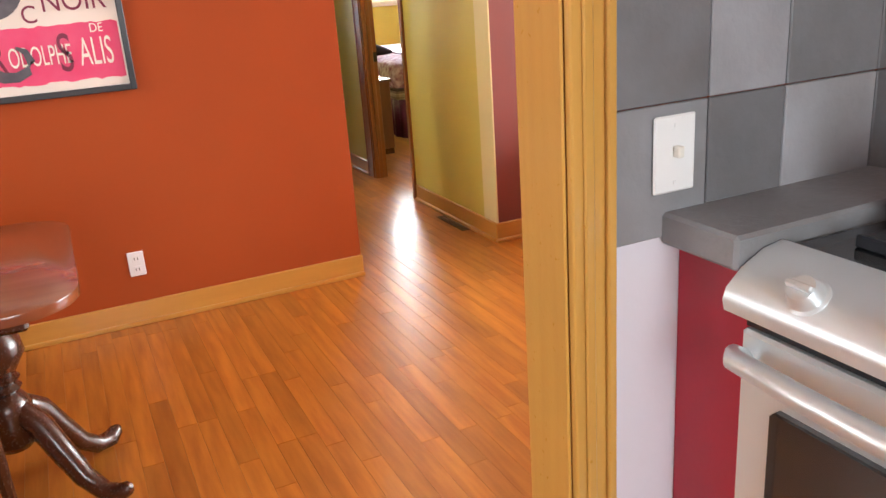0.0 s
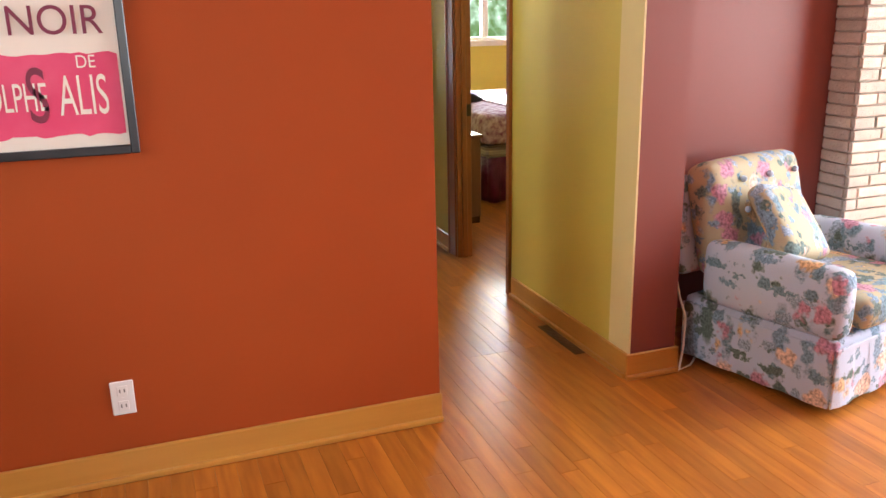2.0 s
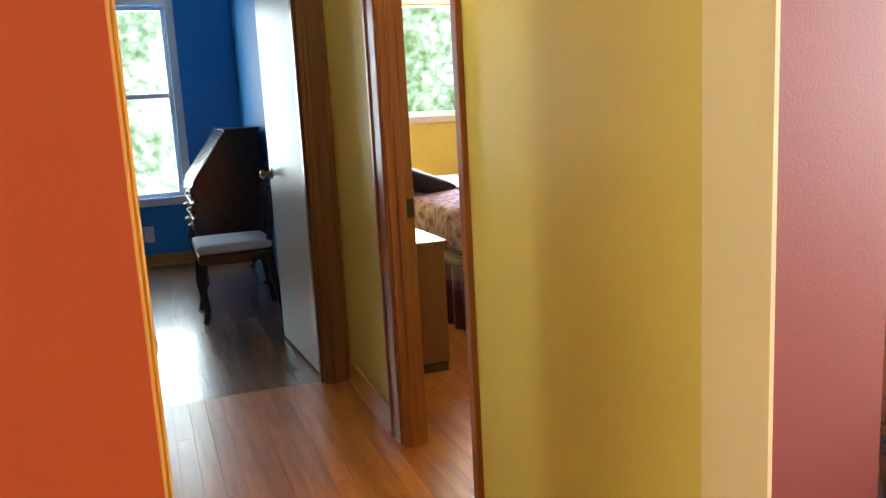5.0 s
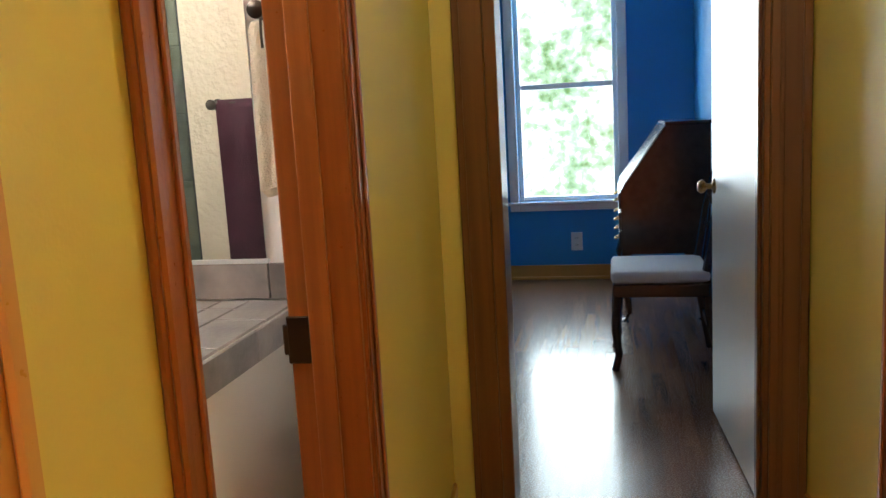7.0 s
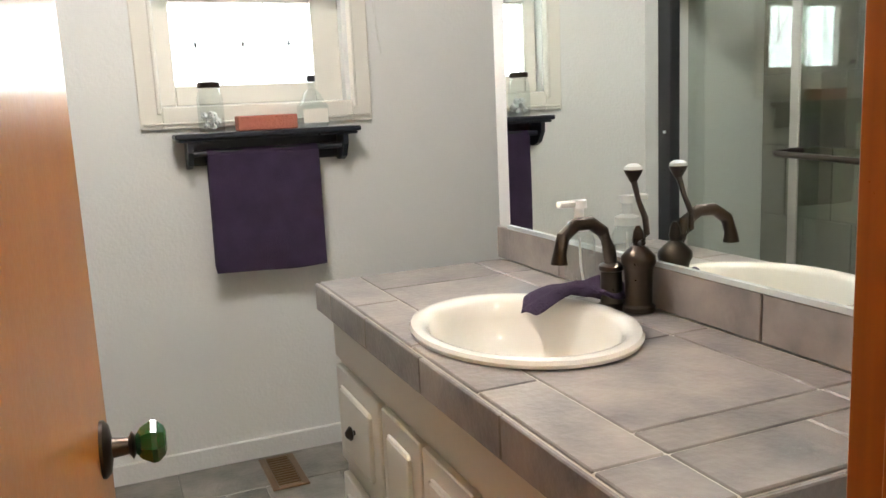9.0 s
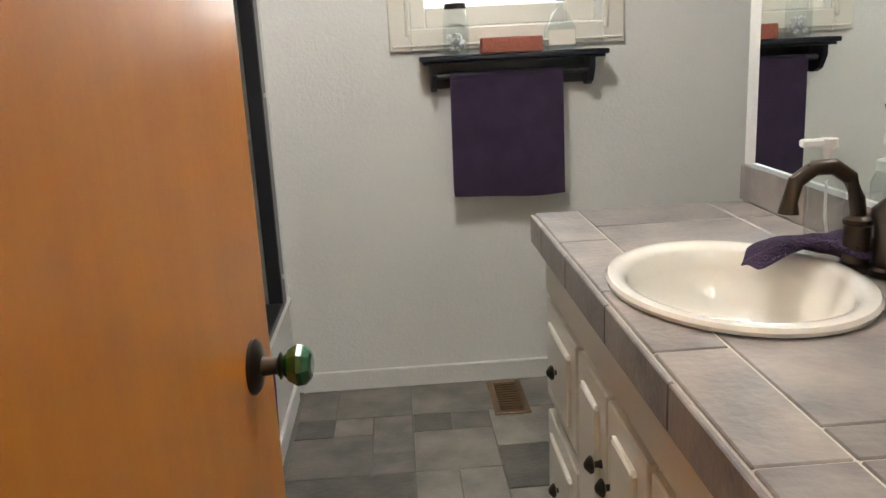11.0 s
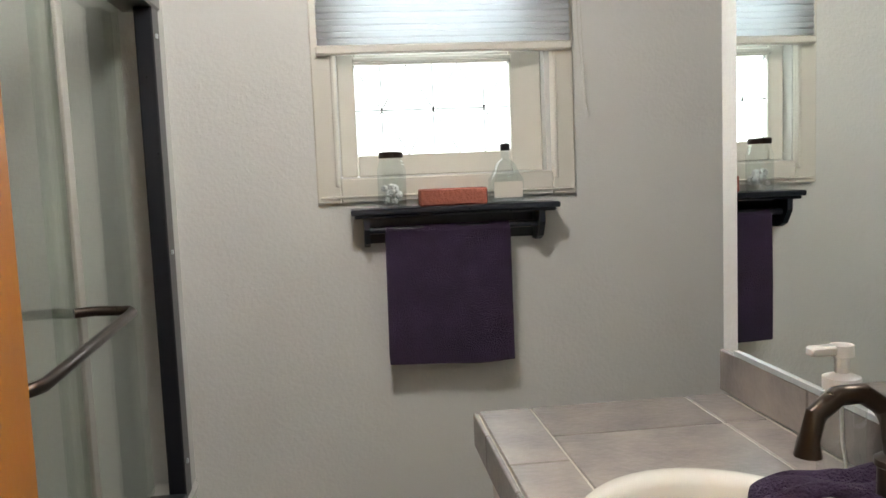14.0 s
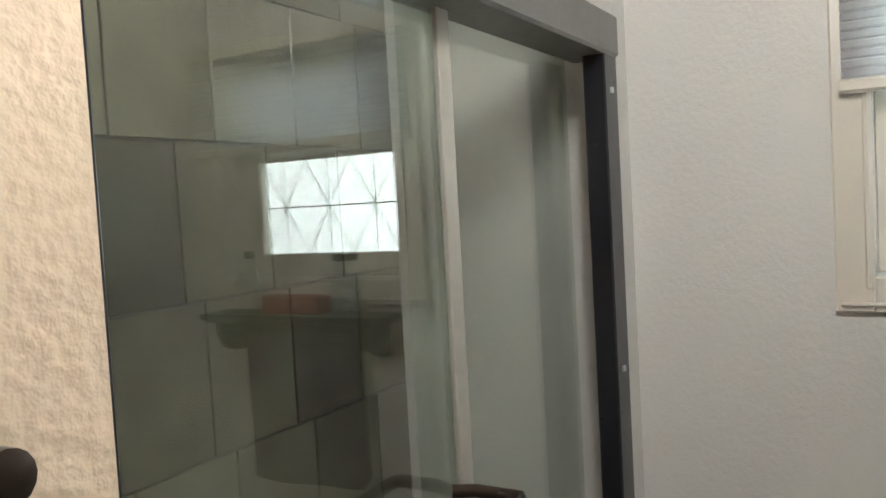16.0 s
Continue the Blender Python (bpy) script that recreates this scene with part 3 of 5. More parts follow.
def skirting(name, mat, runs, label, h=0.112, shoe=True):
    """runs: (x0, y0, x1, y1, side x, side y): a board with a rounded shoe along a wall line."""
    bm = bmesh.new()
    for x0, y0, x1, y1, sx, sy in runs:
        for t, z0, z1 in ((0.014, 0.0, h), (0.028, 0.0, 0.022))[:2 if shoe else 1]:
            box(bm, (min(x0, x1, x0 + sx * t, x1 + sx * t), min(y0, y1, y0 + sy * t, y1 + sy * t), z0), (max(x0, x1, x0 + sx * t, x1 + sx * t), max(y0, y1, y0 + sy * t, y1 + sy * t), z1), 0.004)
    return tagged(part(name, bm, mat), label, "baseboard", kind="structure")


skirting("baseboard_dining", M_BASE, [(-1.78, 4.513, 1.97, 4.513, 0, -1)], "tan painted wooden baseboard with shoe moulding")
skirting("baseboard_stub", M_BASE, [(2.79, 4.549, 3.045, 4.549, 0, -1), (2.809, 4.55, 2.809, 5.675, -1, 0), (2.809, 6.605, 2.809, 7.30, -1, 0), (3.031, 4.55, 3.031, 4.92, 1, 0), (3.05, 4.929, 4.0, 4.929, 0, -1)], "tan painted wooden baseboard with shoe moulding")
skirting("baseboard_blue", M_BASE, [(0.2, 11.099, 2.83, 11.099, 0, -1)], "tan wooden baseboard", 0.11)
skirting("baseboard_bath", M_WHITE, [(-0.849, 5.35, -0.849, 7.3, 1, 0), (-0.78, 5.331, 0.62, 5.331, 0, 1)], "white painted bathroom baseboard", 0.08, False)
skirting("baseboard_bedroom", M_BASE, [(3.0, 11.099, 6.9, 11.099, 0, -1)], "tan wooden baseboard", 0.11)
along("baseboard_hall", M_BASE, [((0.02, -0.014, 0), (C0 - 0.065, -0.0005, 0.11)), ((B1 + 0.065, -0.014, 0), (2.04, -0.0005, 0.11)), ((2.041, -0.014, 0), (2.78, -0.0005, 0.11))], "tan painted wooden baseboard", "baseboard", 0.004)


# ---- windows ----
def window(name, axis, wall, a, b, z0, z1, rail, label, out=1, w=0.07, mat=M_PLASTIC, mullion=None):
    """A white window in an opening: casing inside, sashes, panes, sill. axis 'y': wall plane y = wall, facing -y when out is 1."""
    win = base(name, (0, 0, 0), label, "window", kind="structure")

    def bx(bm, u0, u1, d0, d1, zz0, zz1, bev=0.004):
        d0, d1 = wall + out * d0, wall + out * d1
        lo, hi = (u0, min(d0, d1), zz0), (u1, max(d0, d1), zz1)
        if axis == "x":
            lo, hi = (lo[1], lo[0], lo[2]), (hi[1], hi[0], hi[2])
        box(bm, lo, hi, bev)
    bm = bmesh.new()
    for u0, u1, q0, q1 in ((a - w, a, z0 - w, z1 + w), (b, b + w, z0 - w, z1 + w), (a, b, z1, z1 + w), (a, b, z0 - w, z0)):
        bx(bm, u0, u1, -0.018, -0.0005, q0, q1)
    part("window_frame", bm, mat, win)
    bm = bmesh.new()
    bx(bm, a - w - 0.02, b + w + 0.02, -0.035, -0.0185, z0 - 0.022, z0 + 0.002)
    part("sill", bm, mat, win)
    bm = bmesh.new()
    s = 0.035
    for u0, u1, q0, q1 in ((a, a + s, z0, z1), (b - s, b, z0, z1), (a + s, b - s, z1 - s, z1), (a + s, b - s, z0, z0 + s)):
        bx(bm, u0, u1, 0.045, 0.085, q0, q1)
    if rail:
        bx(bm, a + s, b - s, 0.04, 0.08, rail - 0.02, rail + 0.02)
    if mullion:
        bx(bm, mullion - 0.04, mullion + 0.04, 0.02, 0.085, z0 + s, z1 - s)
    part("sash", bm, mat, win)
    bm = bmesh.new()
    bx(bm, a + s, b - s, 0.062, 0.066, z0 + s, z1 - s, 0)
    pane = part("pane", bm, M_GLASS, win)
    pane.visible_shadow = False
    return win


window("window_1", "y", 11.1, 1.55, 2.30, 0.60, 2.2, 1.46, "white double-hung window with bright foliage outside")
window("window_2", "y", 11.1, 4.15, 5.55, 1.16, 2.2, None, "white twin bedroom window over the bed", mullion=4.98)
window("window_3", "x", -1.78, 2.2, 4.0, 0.9, 2.15, 1.5, "white dining room window", out=-1)
window("window_4", "x", 7.0, 1.6, 4.8, 0.7, 2.3, None, "wide white living room window", mullion=3.2)
window("window_5", "y", -1.5, -0.3, 1.5, 0.95, 2.15, 1.5, "white kitchen window", out=-1)
bm = bmesh.new()
box(bm, (-14, 17.0, -0.3), (18, 17.1, 9))
tagged(part("backdrop", bm, M_VIEW), "overexposed green foliage seen through the windows", "backdrop", kind="structure")

# bathroom window
bw = base("window_6", (-0.85, 6.17, 1.6), "small white bathroom window with leaded lattice panes", "window", kind="structure")
bm = bmesh.new()
Y0, Y1, Z0, Z1 = 5.762, 6.59, 1.252, 1.99
for y0, y1, z0, z1, x in ((Y0, Y0 + 0.075, Z0, Z1, 0.02), (Y1 - 0.075, Y1, Z0, Z1, 0.02), (Y0 + 0.075, Y1 - 0.075, Z0, Z0 + 0.075, 0.02), (Y0 + 0.075, Y1 - 0.075, Z1 - 0.07, Z1, 0.02),
                          (Y0 + 0.01, Y1 - 0.01, Z0 + 0.012, Z0 + 0.022, 0.028), (Y0 + 0.058, Y0 + 0.072, Z0 + 0.05, Z1, 0.03), (Y1 - 0.072, Y1 - 0.058, Z0 + 0.05, Z1, 0.03)):
    box(bm, (-0.849, y0, z0), (-0.85 + x, y1, z1), 0.004)
part("window_frame", bm, M_CAB, bw, "off-white painted casing")
bm = bmesh.new()
for y0, y1, z0, z1 in ((5.8401, 5.895, 1.3301, 1.95), (6.396, 6.4999, 1.3301, 1.95), (5.895, 6.396, 1.3301, 1.398), (5.895, 6.396, 1.684, 1.73)):
    box(bm, (-0.94, y0, z0), (-0.90, y1, z1), 0.004)
box(bm, (-0.90, 5.89, 1.69), (-0.885, 6.40, 1.707), 0.003)
part("sash", bm, M_CAB, bw)
bm = bmesh.new()
box(bm, (-0.925, 5.89, 1.39), (-0.921, 6.40, 1.95))
part("pane", bm, M_GLASS, bw).visible_shadow = False
bm = bmesh.new()
N = 3
cw = (6.396 - 5.895) / N
for i in range(N):
    ya = 5.895 + i * cw
    for p, q in (((ya, 1.398), (ya + cw, 1.684)), ((ya + cw, 1.398), (ya, 1.684)), ((ya + cw / 2, 1.398), (ya + cw / 2, 1.684))):
        tube(bm, [(-0.918, p[0], p[1]), (-0.918, q[0], q[1])], 0.0017, 6)
tube(bm, [(-0.917, 5.895, 1.541), (-0.917, 6.396, 1.541)], 0.002, 6)
part("lattice", bm, M_LEAD, bw, "thin grey lead came lattice")
shade = base("window_shade", (-0.82, 6.18, 1.99), "white cellular pleated shade lowered halfway over the bathroom window", "window shade")
bm = bmesh.new()
k = 14
for i in range(k):
    z = 1.735 + i * 0.019
    box(bm, (-0.822 + 0.004 * (i % 2), 5.785, z), (-0.806 + 0.004 * (i % 2), 6.575, z + 0.0188), 0.004)
part("pleats", bm, M_SHADE, shade)
part("bottom_rail", (lambda b: (box(b, (-0.828, 5.778, 1.705), (-0.80, 6.58, 1.734), 0.006), b)[1])(bmesh.new()), M_CAB, shade)
part("head_rail", (lambda b: (box(b, (-0.829, 5.778, 2.0), (-0.795, 6.58, 2.04), 0.004), b)[1])(bmesh.new()), M_CAB, shade)
bm = bmesh.new()
tube(bm, [(-0.815, 6.60, 2.02), (-0.82, 6.605, 1.75), (-0.822, 6.625, 1.55), (-0.82, 6.635, 1.49), (-0.818, 6.622, 1.60), (-0.815, 6.608, 2.02)], 0.0016, 6)
part("cord", bm, M_CORD, shade)


def white_glare(n, l, e):
    e.inputs[1].default_value = 3.5


setting("backdrop_bath", emitter("bright_sky", white_glare), ((-3.0, -2, -0.2), (-2.95, 16.0, 6)), label="glaring white daylight outside the bathroom", category="backdrop")


# ---- dining and living things ----
poster = base("framed_poster", (0.678, 4.512, 1.094), "vintage pink and cream lettered poster in a black frame", "picture")
PX0, PX1, PZ0, PZ1, PY = 0.34, 1.016, 1.09, 1.98, 4.512
one("frame", M_BLACK, ((PX0, PY - 0.028, PZ0), (PX0 + 0.026, PY, PZ1)), ((PX1 - 0.026, PY - 0.028, PZ0), (PX1, PY, PZ1)), ((PX0 + 0.026, PY - 0.028, PZ0), (PX1 - 0.026, PY, PZ0 + 0.026)), ((PX0 + 0.026, PY - 0.028, PZ1 - 0.026), (PX1 - 0.026, PY, PZ1)), parent=poster, bev=0.003)
one("paper", M_PAPER, ((PX0 + 0.026, PY - 0.010, PZ0 + 0.026), (PX1 - 0.026, PY - 0.004, PZ1 - 0.026)), parent=poster)
random.seed(4)
bm = bmesh.new()
edge = [(PX0 + 0.034 + 0.0203 * i, 1.152 + random.uniform(-0.006, 0.006)) for i in range(31)]
edge += [(x, 1.385 + random.uniform(-0.005, 0.005)) for x, _ in reversed(edge)]
bm.faces.new([bm.verts.new((x, PY - 0.0115, z)) for x, z in edge])
part("pink_band", bm, M_PINK, poster, "raspberry pink printed band")
bm = bmesh.new()
tube(bm, [(0.47, 4.496, 1.52), (0.425, 4.496, 1.43), (0.405, 4.496, 1.36), (0.413, 4.496, 1.29), (0.45, 4.496, 1.23), (0.51, 4.496, 1.193), (0.56, 4.496, 1.19), (0.603, 4.496, 1.21), (0.622, 4.496, 1.25), (0.608, 4.496, 1.29), (0.575, 4.496, 1.308)], [0.05, 0.042, 0.036, 0.032, 0.027, 0.023, 0.021, 0.019, 0.017, 0.013, 0.006], 12)
for v in bm.verts:
    v.co.y = 4.4962 + (v.co.y - 4.496) * 0.02
part("cat_tail", bm, M_INK, poster, "curling grey painted tail", True)
bm = bmesh.new()
for i in range(26):
    a = 2 * math.pi * i / 26
    bm.verts.new((0.52 + 0.13 * math.cos(a), 4.4985, 1.56 + 0.14 * math.sin(a)))
bm.faces.new(list(bm.verts))
part("cat_body", bm, M_INK, poster, "large grey painted shape")


def words(text, x, z, size, mat, squeeze=1.0, y=4.498):
    c = bpy.data.curves.new("lettering", "FONT")
    c.body, c.size, c.extrude = text, size, 0.0006
    c.materials.append(mat)
    ob = new("lettering", c)
    ob.parent = poster
    ob.matrix_parent_inverse = poster.matrix_basis.inverted()
    ob.matrix_basis = pose(x, y, z, 90, 0, 0) @ Matrix.Diagonal((squeeze, 1, 1, 1))


words("R", 0.462, 1.207, 0.195, M_INKR, 0.62)
words("ODOLPHE", 0.54, 1.228, 0.115, M_INKW, 0.46)
words("S", 0.728, 1.195, 0.225, M_INKR, 0.58)
words("ALIS", 0.812, 1.212, 0.165, M_INKW, 0.44)
words("DE", 0.868, 1.345, 0.052, M_INKW, 0.85)
words("NOIR", 0.70, 1.44, 0.115, M_INKR, 0.9)
words("C", 0.62, 1.40, 0.10, M_INKR, 0.9)
for a in (0.40, 0.46):
    one("text_bar", M_INKR, ((a, 4.4985, 1.80), (a + 0.04, 4.4995, 1.90)), parent=poster)


def wall_plate(name, centre, along_x, toggle, label, w=0.072, h=0.118):
    ob = base(name, centre, label, "outlet" if not toggle else "light switch")
    x, y, z = centre
    bm = bmesh.new()
    if along_x:
        box(bm, (x - w / 2, y - 0.006, z - h / 2), (x + w / 2, y, z + h / 2), 0.003)
    part("plate", bm, M_PLASTIC, ob)
    if toggle:
        one("toggle", M_CAB, ((x - 0.006, y - 0.022, z - 0.004), (x + 0.006, y - 0.006, z + 0.014)), parent=ob, bev=0.002)
    else:
        for dz in (-0.026, 0.026):
            one("socket", M_PLASTIC, ((x - 0.016, y - 0.0085, z + dz - 0.017), (x + 0.016, y - 0.0061, z + dz + 0.017)), parent=ob, bev=0.001)
            one("slot", M_SLOT, ((x - 0.009, y - 0.0092, z + dz - 0.006), (x - 0.005, y - 0.0086, z + dz + 0.006)), ((x + 0.005, y - 0.0092, z + dz - 0.006), (x + 0.009, y - 0.0086, z + dz + 0.006)), parent=ob)
    for dz in ((-0.046, 0.046) if toggle else (0.0,)):
        one("screw", M_PLASTIC, ((x - 0.003, y - 0.0075, z + dz - 0.003), (x + 0.003, y - 0.0061, z + dz + 0.003)), parent=ob)


wall_plate("outlet", (0.872, 4.513, 0.297), True, False, "white duplex outlet on the red wall")
wall_plate("outlet", (1.975, 11.099, 0.29), True, False, "white duplex outlet on the blue wall", 0.085, 0.14)
wall_plate("light_switch", (1.539, 1.619, 1.195), True, True, "white single toggle light switch plate on grey tile", 0.082, 0.124)

table = base("dining_table", (-0.1, 3.22, 0), "polished mahogany pedestal dining table with rounded corners", "table")
bm = bmesh.new()
r = 0.17
out = []
for cx, cy, a0 in ((0.64 - r, 3.70 - r, 0), (-1.0 + r, 3.70 - r, 90), (-1.0 + r, 2.74 + r, 180), (0.64 - r, 2.74 + r, 270)):
    out += [(p[0], p[1]) for p in arc((cx, cy, 0), r, a0, a0 + 90, 8, "xy")]
slab(bm, out, 0.742, 0.772, 0.007)
part("tabletop", bm, M_TABLE, table, "reddish mahogany top", True)
one("apron", M_DARKWOOD, ((-0.80, 2.90, 0.665), (0.50, 3.54, 0.7415)), parent=table, bev=0.01)
for px in (0.36, -0.62):
    bm = bmesh.new()
    lathe(bm, [(0.10, 0.664), (0.10, 0.63), (0.06, 0.61), (0.055, 0.58), (0.085, 0.54), (0.09, 0.50), (0.06, 0.45), (0.045, 0.43), (0.06, 0.42), (0.045, 0.405), (0.06, 0.39), (0.045, 0.375), (0.06, 0.36), (0.075, 0.33), (0.075, 0.22), (0.05, 0.19)], (px, 3.22, 0), 20)
    part("pedestal", bm, M_DARKWOOD, table, "dark turned pedestal", True)
    for a in (35, 145, 215, 325):
        dx, dy = math.cos(radians(a)), math.sin(radians(a))
        bm = bmesh.new()
        pts = [(0.04, 0.32), (0.10, 0.27), (0.16, 0.17), (0.21, 0.09), (0.27, 0.04), (0.32, 0.035), (0.35, 0.055), (0.362, 0.064)]
        tube(bm, [(px + dx * q, 3.22 + dy * q, z) for q, z in pts], [0.036, 0.04, 0.037, 0.033, 0.03, 0.03, 0.023, 0.008], 10)
        part("leg", bm, M_DARKWOOD, table, "", True)
for i, (cx, cy) in enumerate(((0.13, 3.50), (0.13, 2.90))):
    ob = tagged(one("placemat", M_PLACE, ((cx - 0.26, cy - 0.18, 0.7722), (cx + 0.25, cy + 0.18, 0.7765)), bev=0.001), "cream printed placemat on the dining table", "placemat", "placemats on the table")


def dining_chair(m):
    """Seat towards local +y, back at local -y."""
    ch = base("dining_chair", (0, 0, 0), "dark wooden dining chair with an ivory cushioned seat", "chair", "chairs round the table")
    rounded(one("seat", M_CUSHION, ((-0.22, -0.20, 0.43), (0.22, 0.22, 0.485)), parent=ch), 0.02, 1)
    one("seat_frame", M_DARKWOOD, ((-0.225, -0.21, 0.375), (0.225, 0.225, 0.43)), parent=ch, bev=0.006)
    for sx in (-0.2, 0.2):
        bm = bmesh.new(); tube(bm, [(sx, 0.2, 0.375), (sx * 1.02, 0.205, 0.2), (sx * 1.05, 0.215, 0)], [0.024, 0.02, 0.016], 8)
        part("leg", bm, M_DARKWOOD, ch, "", True)
        bm = bmesh.new(); tube(bm, [(sx * 1.04, -0.26, 0), (sx, -0.21, 0.25), (sx, -0.20, 0.45), (sx, -0.23, 0.7), (sx * 0.98, -0.28, 0.90)], [0.018, 0.02, 0.022, 0.02, 0.016], 8)
        part("back_post", bm, M_DARKWOOD, ch, "", True)
    for z, y in ((0.86, -0.27), (0.72, -0.235), (0.60, -0.215)):
        bm = bmesh.new()
        if z > 0.8:
            tube(bm, [(-0.19 + 0.038 * i, y, z) for i in range(11)], [0.016, 0.013, 0.02, 0.013, 0.018, 0.022, 0.018, 0.013, 0.02, 0.013, 0.016], 10)
        else:
            box(bm, (-0.19, y - 0.008, z - 0.014), (0.19, y + 0.008, z + 0.014), 0.003)
        part("back_rail", bm, M_DARKWOOD, ch, "", True)
    ch.matrix_world = m
    return ch


c0 = dining_chair(pose(0.13, 2.80, 0, 0, 0, 0))
copy_thing(c0, pose(0.03, 3.93, 0, 0, 0, 180))

arm = base("armchair", (3.5, 4.5, 0), "white floral chintz skirted armchair with tufted back", "armchair")
AM = pose(3.60, 4.42, 0, 0, 0, 14)


def soft(name, lo, hi, bev, m=None, label="", parent=arm):
    ob = one(name, M_FADED if name in ("backrest", "throw_pillow", "seat_cushion") else M_FLORAL, (lo, hi))
    rounded(ob, bev, 1)
    ob.parent = parent
    ob.matrix_parent_inverse = parent.matrix_basis.inverted()
    ob.matrix_basis = AM @ (m or Matrix())
    return ob


soft("base", (-0.39, -0.36, 0.05), (0.39, 0.34, 0.30), 0.03)
soft("seat_cushion", (-0.27, -0.40, 0.305), (0.27, 0.24, 0.45), 0.05)
soft("arm", (-0.41, -0.37, 0.28), (-0.265, 0.26, 0.565), 0.06)
soft("arm", (0.265, -0.37, 0.28), (0.41, 0.26, 0.565), 0.06)
soft("backrest", (-0.33, -0.10, 0.0), (0.31, 0.08, 0.50), 0.075, pose(-0.04, 0.24, 0.375, -14, 0, 0), "")
soft("side_wing", (-0.40, -0.03, 0.0), (0.36, 0.07, 0.42), 0.03, pose(-0.02, 0.34, 0.38, -13, 0, 0))
soft("throw_pillow", (-0.19, -0.05, -0.17), (0.19, 0.05, 0.17), 0.045, pose(-0.10, 0.06, 0.62, -38, 12, 8))
for lo, hi in (((-0.395, -0.372, 0.03), (0.395, -0.362, 0.27)), ((-0.402, -0.36, 0.03), (-0.392, 0.33, 0.27)), ((0.392, -0.36, 0.03), (0.402, 0.33, 0.27))):
    bm = bmesh.new(); box(bm, lo, hi, 0.004)
    bmesh.ops.subdivide_edges(bm, edges=[e for e in bm.edges if e.calc_length() > 0.3], cuts=14)
    for v in bm.verts:
        s = math.sin((v.co.x + v.co.y) * 30) * 0.006 * (0.3 - v.co.z) / 0.25
        v.co += Vector((s, s, 0))
    sk = part("skirt", bm, M_FLORAL, None, "gathered floral skirt")
    sk.parent = arm
    sk.matrix_parent_inverse = arm.matrix_basis.inverted()
    sk.matrix_basis = AM
for i in range(6):
    bm = bmesh.new(); bmesh.ops.create_uvsphere(bm, u_segments=8, v_segments=6, radius=0.014)
    bt = part("button", bm, M_FLORAL, None, "", True)
    bt.parent = arm
    bt.matrix_parent_inverse = arm.matrix_basis.inverted()
    bt.matrix_basis = AM @ pose(0, 0.24, 0.385, -14, 0, 0) @ Matrix.Translation((-0.18 + 0.18 * (i % 3), -0.102, 0.26 + 0.13 * (i // 3)))
for sx in (-0.3, 0.3):
    for sy in (-0.28, 0.26):
        ft = one("foot", M_DARKWOOD, ((sx - 0.03, sy - 0.03, 0.0), (sx + 0.03, sy + 0.03, 0.055)), bev=0.004)
        ft.parent = arm
        ft.matrix_parent_inverse = arm.matrix_basis.inverted()
        ft.matrix_basis = AM
bm = bmesh.new()
tube(bm, [(3.05, 4.60, 0.42), (3.07, 4.59, 0.32), (3.10, 4.58, 0.22), (3.085, 4.56, 0.10), (3.04, 4.52, 0.012), (3.12, 4.55, 0.008), (3.2, 4.62, 0.008)], 0.005, 8)
tagged(part("power_cord", bm, M_CORD, None, "", True), "white electric cord hanging beside the armchair", "cord")

fire = base("brick_chimney", (4.6, 4.8, 0), "cream roman brick chimney breast", "fireplace")
one("core", M_MORTAR, ((4.103, 4.763, 0), (6.0, 4.929, H - 0.001)), parent=fire)

# ---- kitchen things ----
counter = base("kitchen_counter", (1.76, 1.54, 0), "crimson base cabinet with grey tiled counter", "cabinet")
one("body", M_CRIMSON, ((1.565, 1.462, 0.09), (2.0, 1.629, 1.045)), parent=counter, bev=0.002)
one("countertop", M_KTILE, ((1.523, 1.459, 1.0455), (2.01, 1.6285, 1.10)), parent=counter, bev=0.006)
stove = base("range_cooker", (1.8, 1.14, 0), "stainless steel gas range with black oven window", "stove")
one("body", M_STEEL, ((1.562, 0.88, 0.04), (2.0, 1.453, 1.055)), parent=stove, bev=0.004)
one("cooktop", M_OVENGLASS, ((1.61, 0.884, 1.0555), (2.0, 1.45, 1.072)), parent=stove, bev=0.004)
bm = bmesh.new()
side = [(1.50, 0.995), (1.496, 1.012), (1.502, 1.03), (1.53, 1.055), (1.57, 1.075), (1.609, 1.082), (1.609, 0.992)]
f = bm.faces.new([bm.verts.new((x, 0.878, z)) for x, z in side])
for v in bmesh.ops.extrude_face_region(bm, geom=[f])["geom"]:
    if isinstance(v, bmesh.types.BMVert):
        v.co.y = 1.455
part("control_panel", bm, M_STEEL, stove, "sloping stainless control panel", True)
door = one("oven_door", M_STEEL, ((1.528, 0.885, 0.40), (1.5615, 1.448, 0.962)), parent=stove, bev=0.006)
one("gap_strip", M_BLACK, ((1.54, 0.885, 0.963), (1.5615, 1.448, 0.9915)), parent=stove)
one("storage_drawer", M_STEEL, ((1.528, 0.885, 0.10), (1.5615, 1.448, 0.392)), parent=stove, bev=0.006)
one("oven_window", M_OVENGLASS, ((1.5245, 0.95, 0.50), (1.5279, 1.375, 0.862)), parent=door, bev=0.01)
bm = bmesh.new()
tube(bm, [(1.53, 1.432, 0.915), (1.505, 1.436, 0.928), (1.488, 1.42, 0.932), (1.478, 1.30, 0.932), (1.474, 1.167, 0.932), (1.478, 1.03, 0.932), (1.488, 0.912, 0.932), (1.505, 0.898, 0.928), (1.53, 0.902, 0.915)], [0.014, 0.016, 0.017, 0.018, 0.018, 0.018, 0.017, 0.016, 0.014], 14)
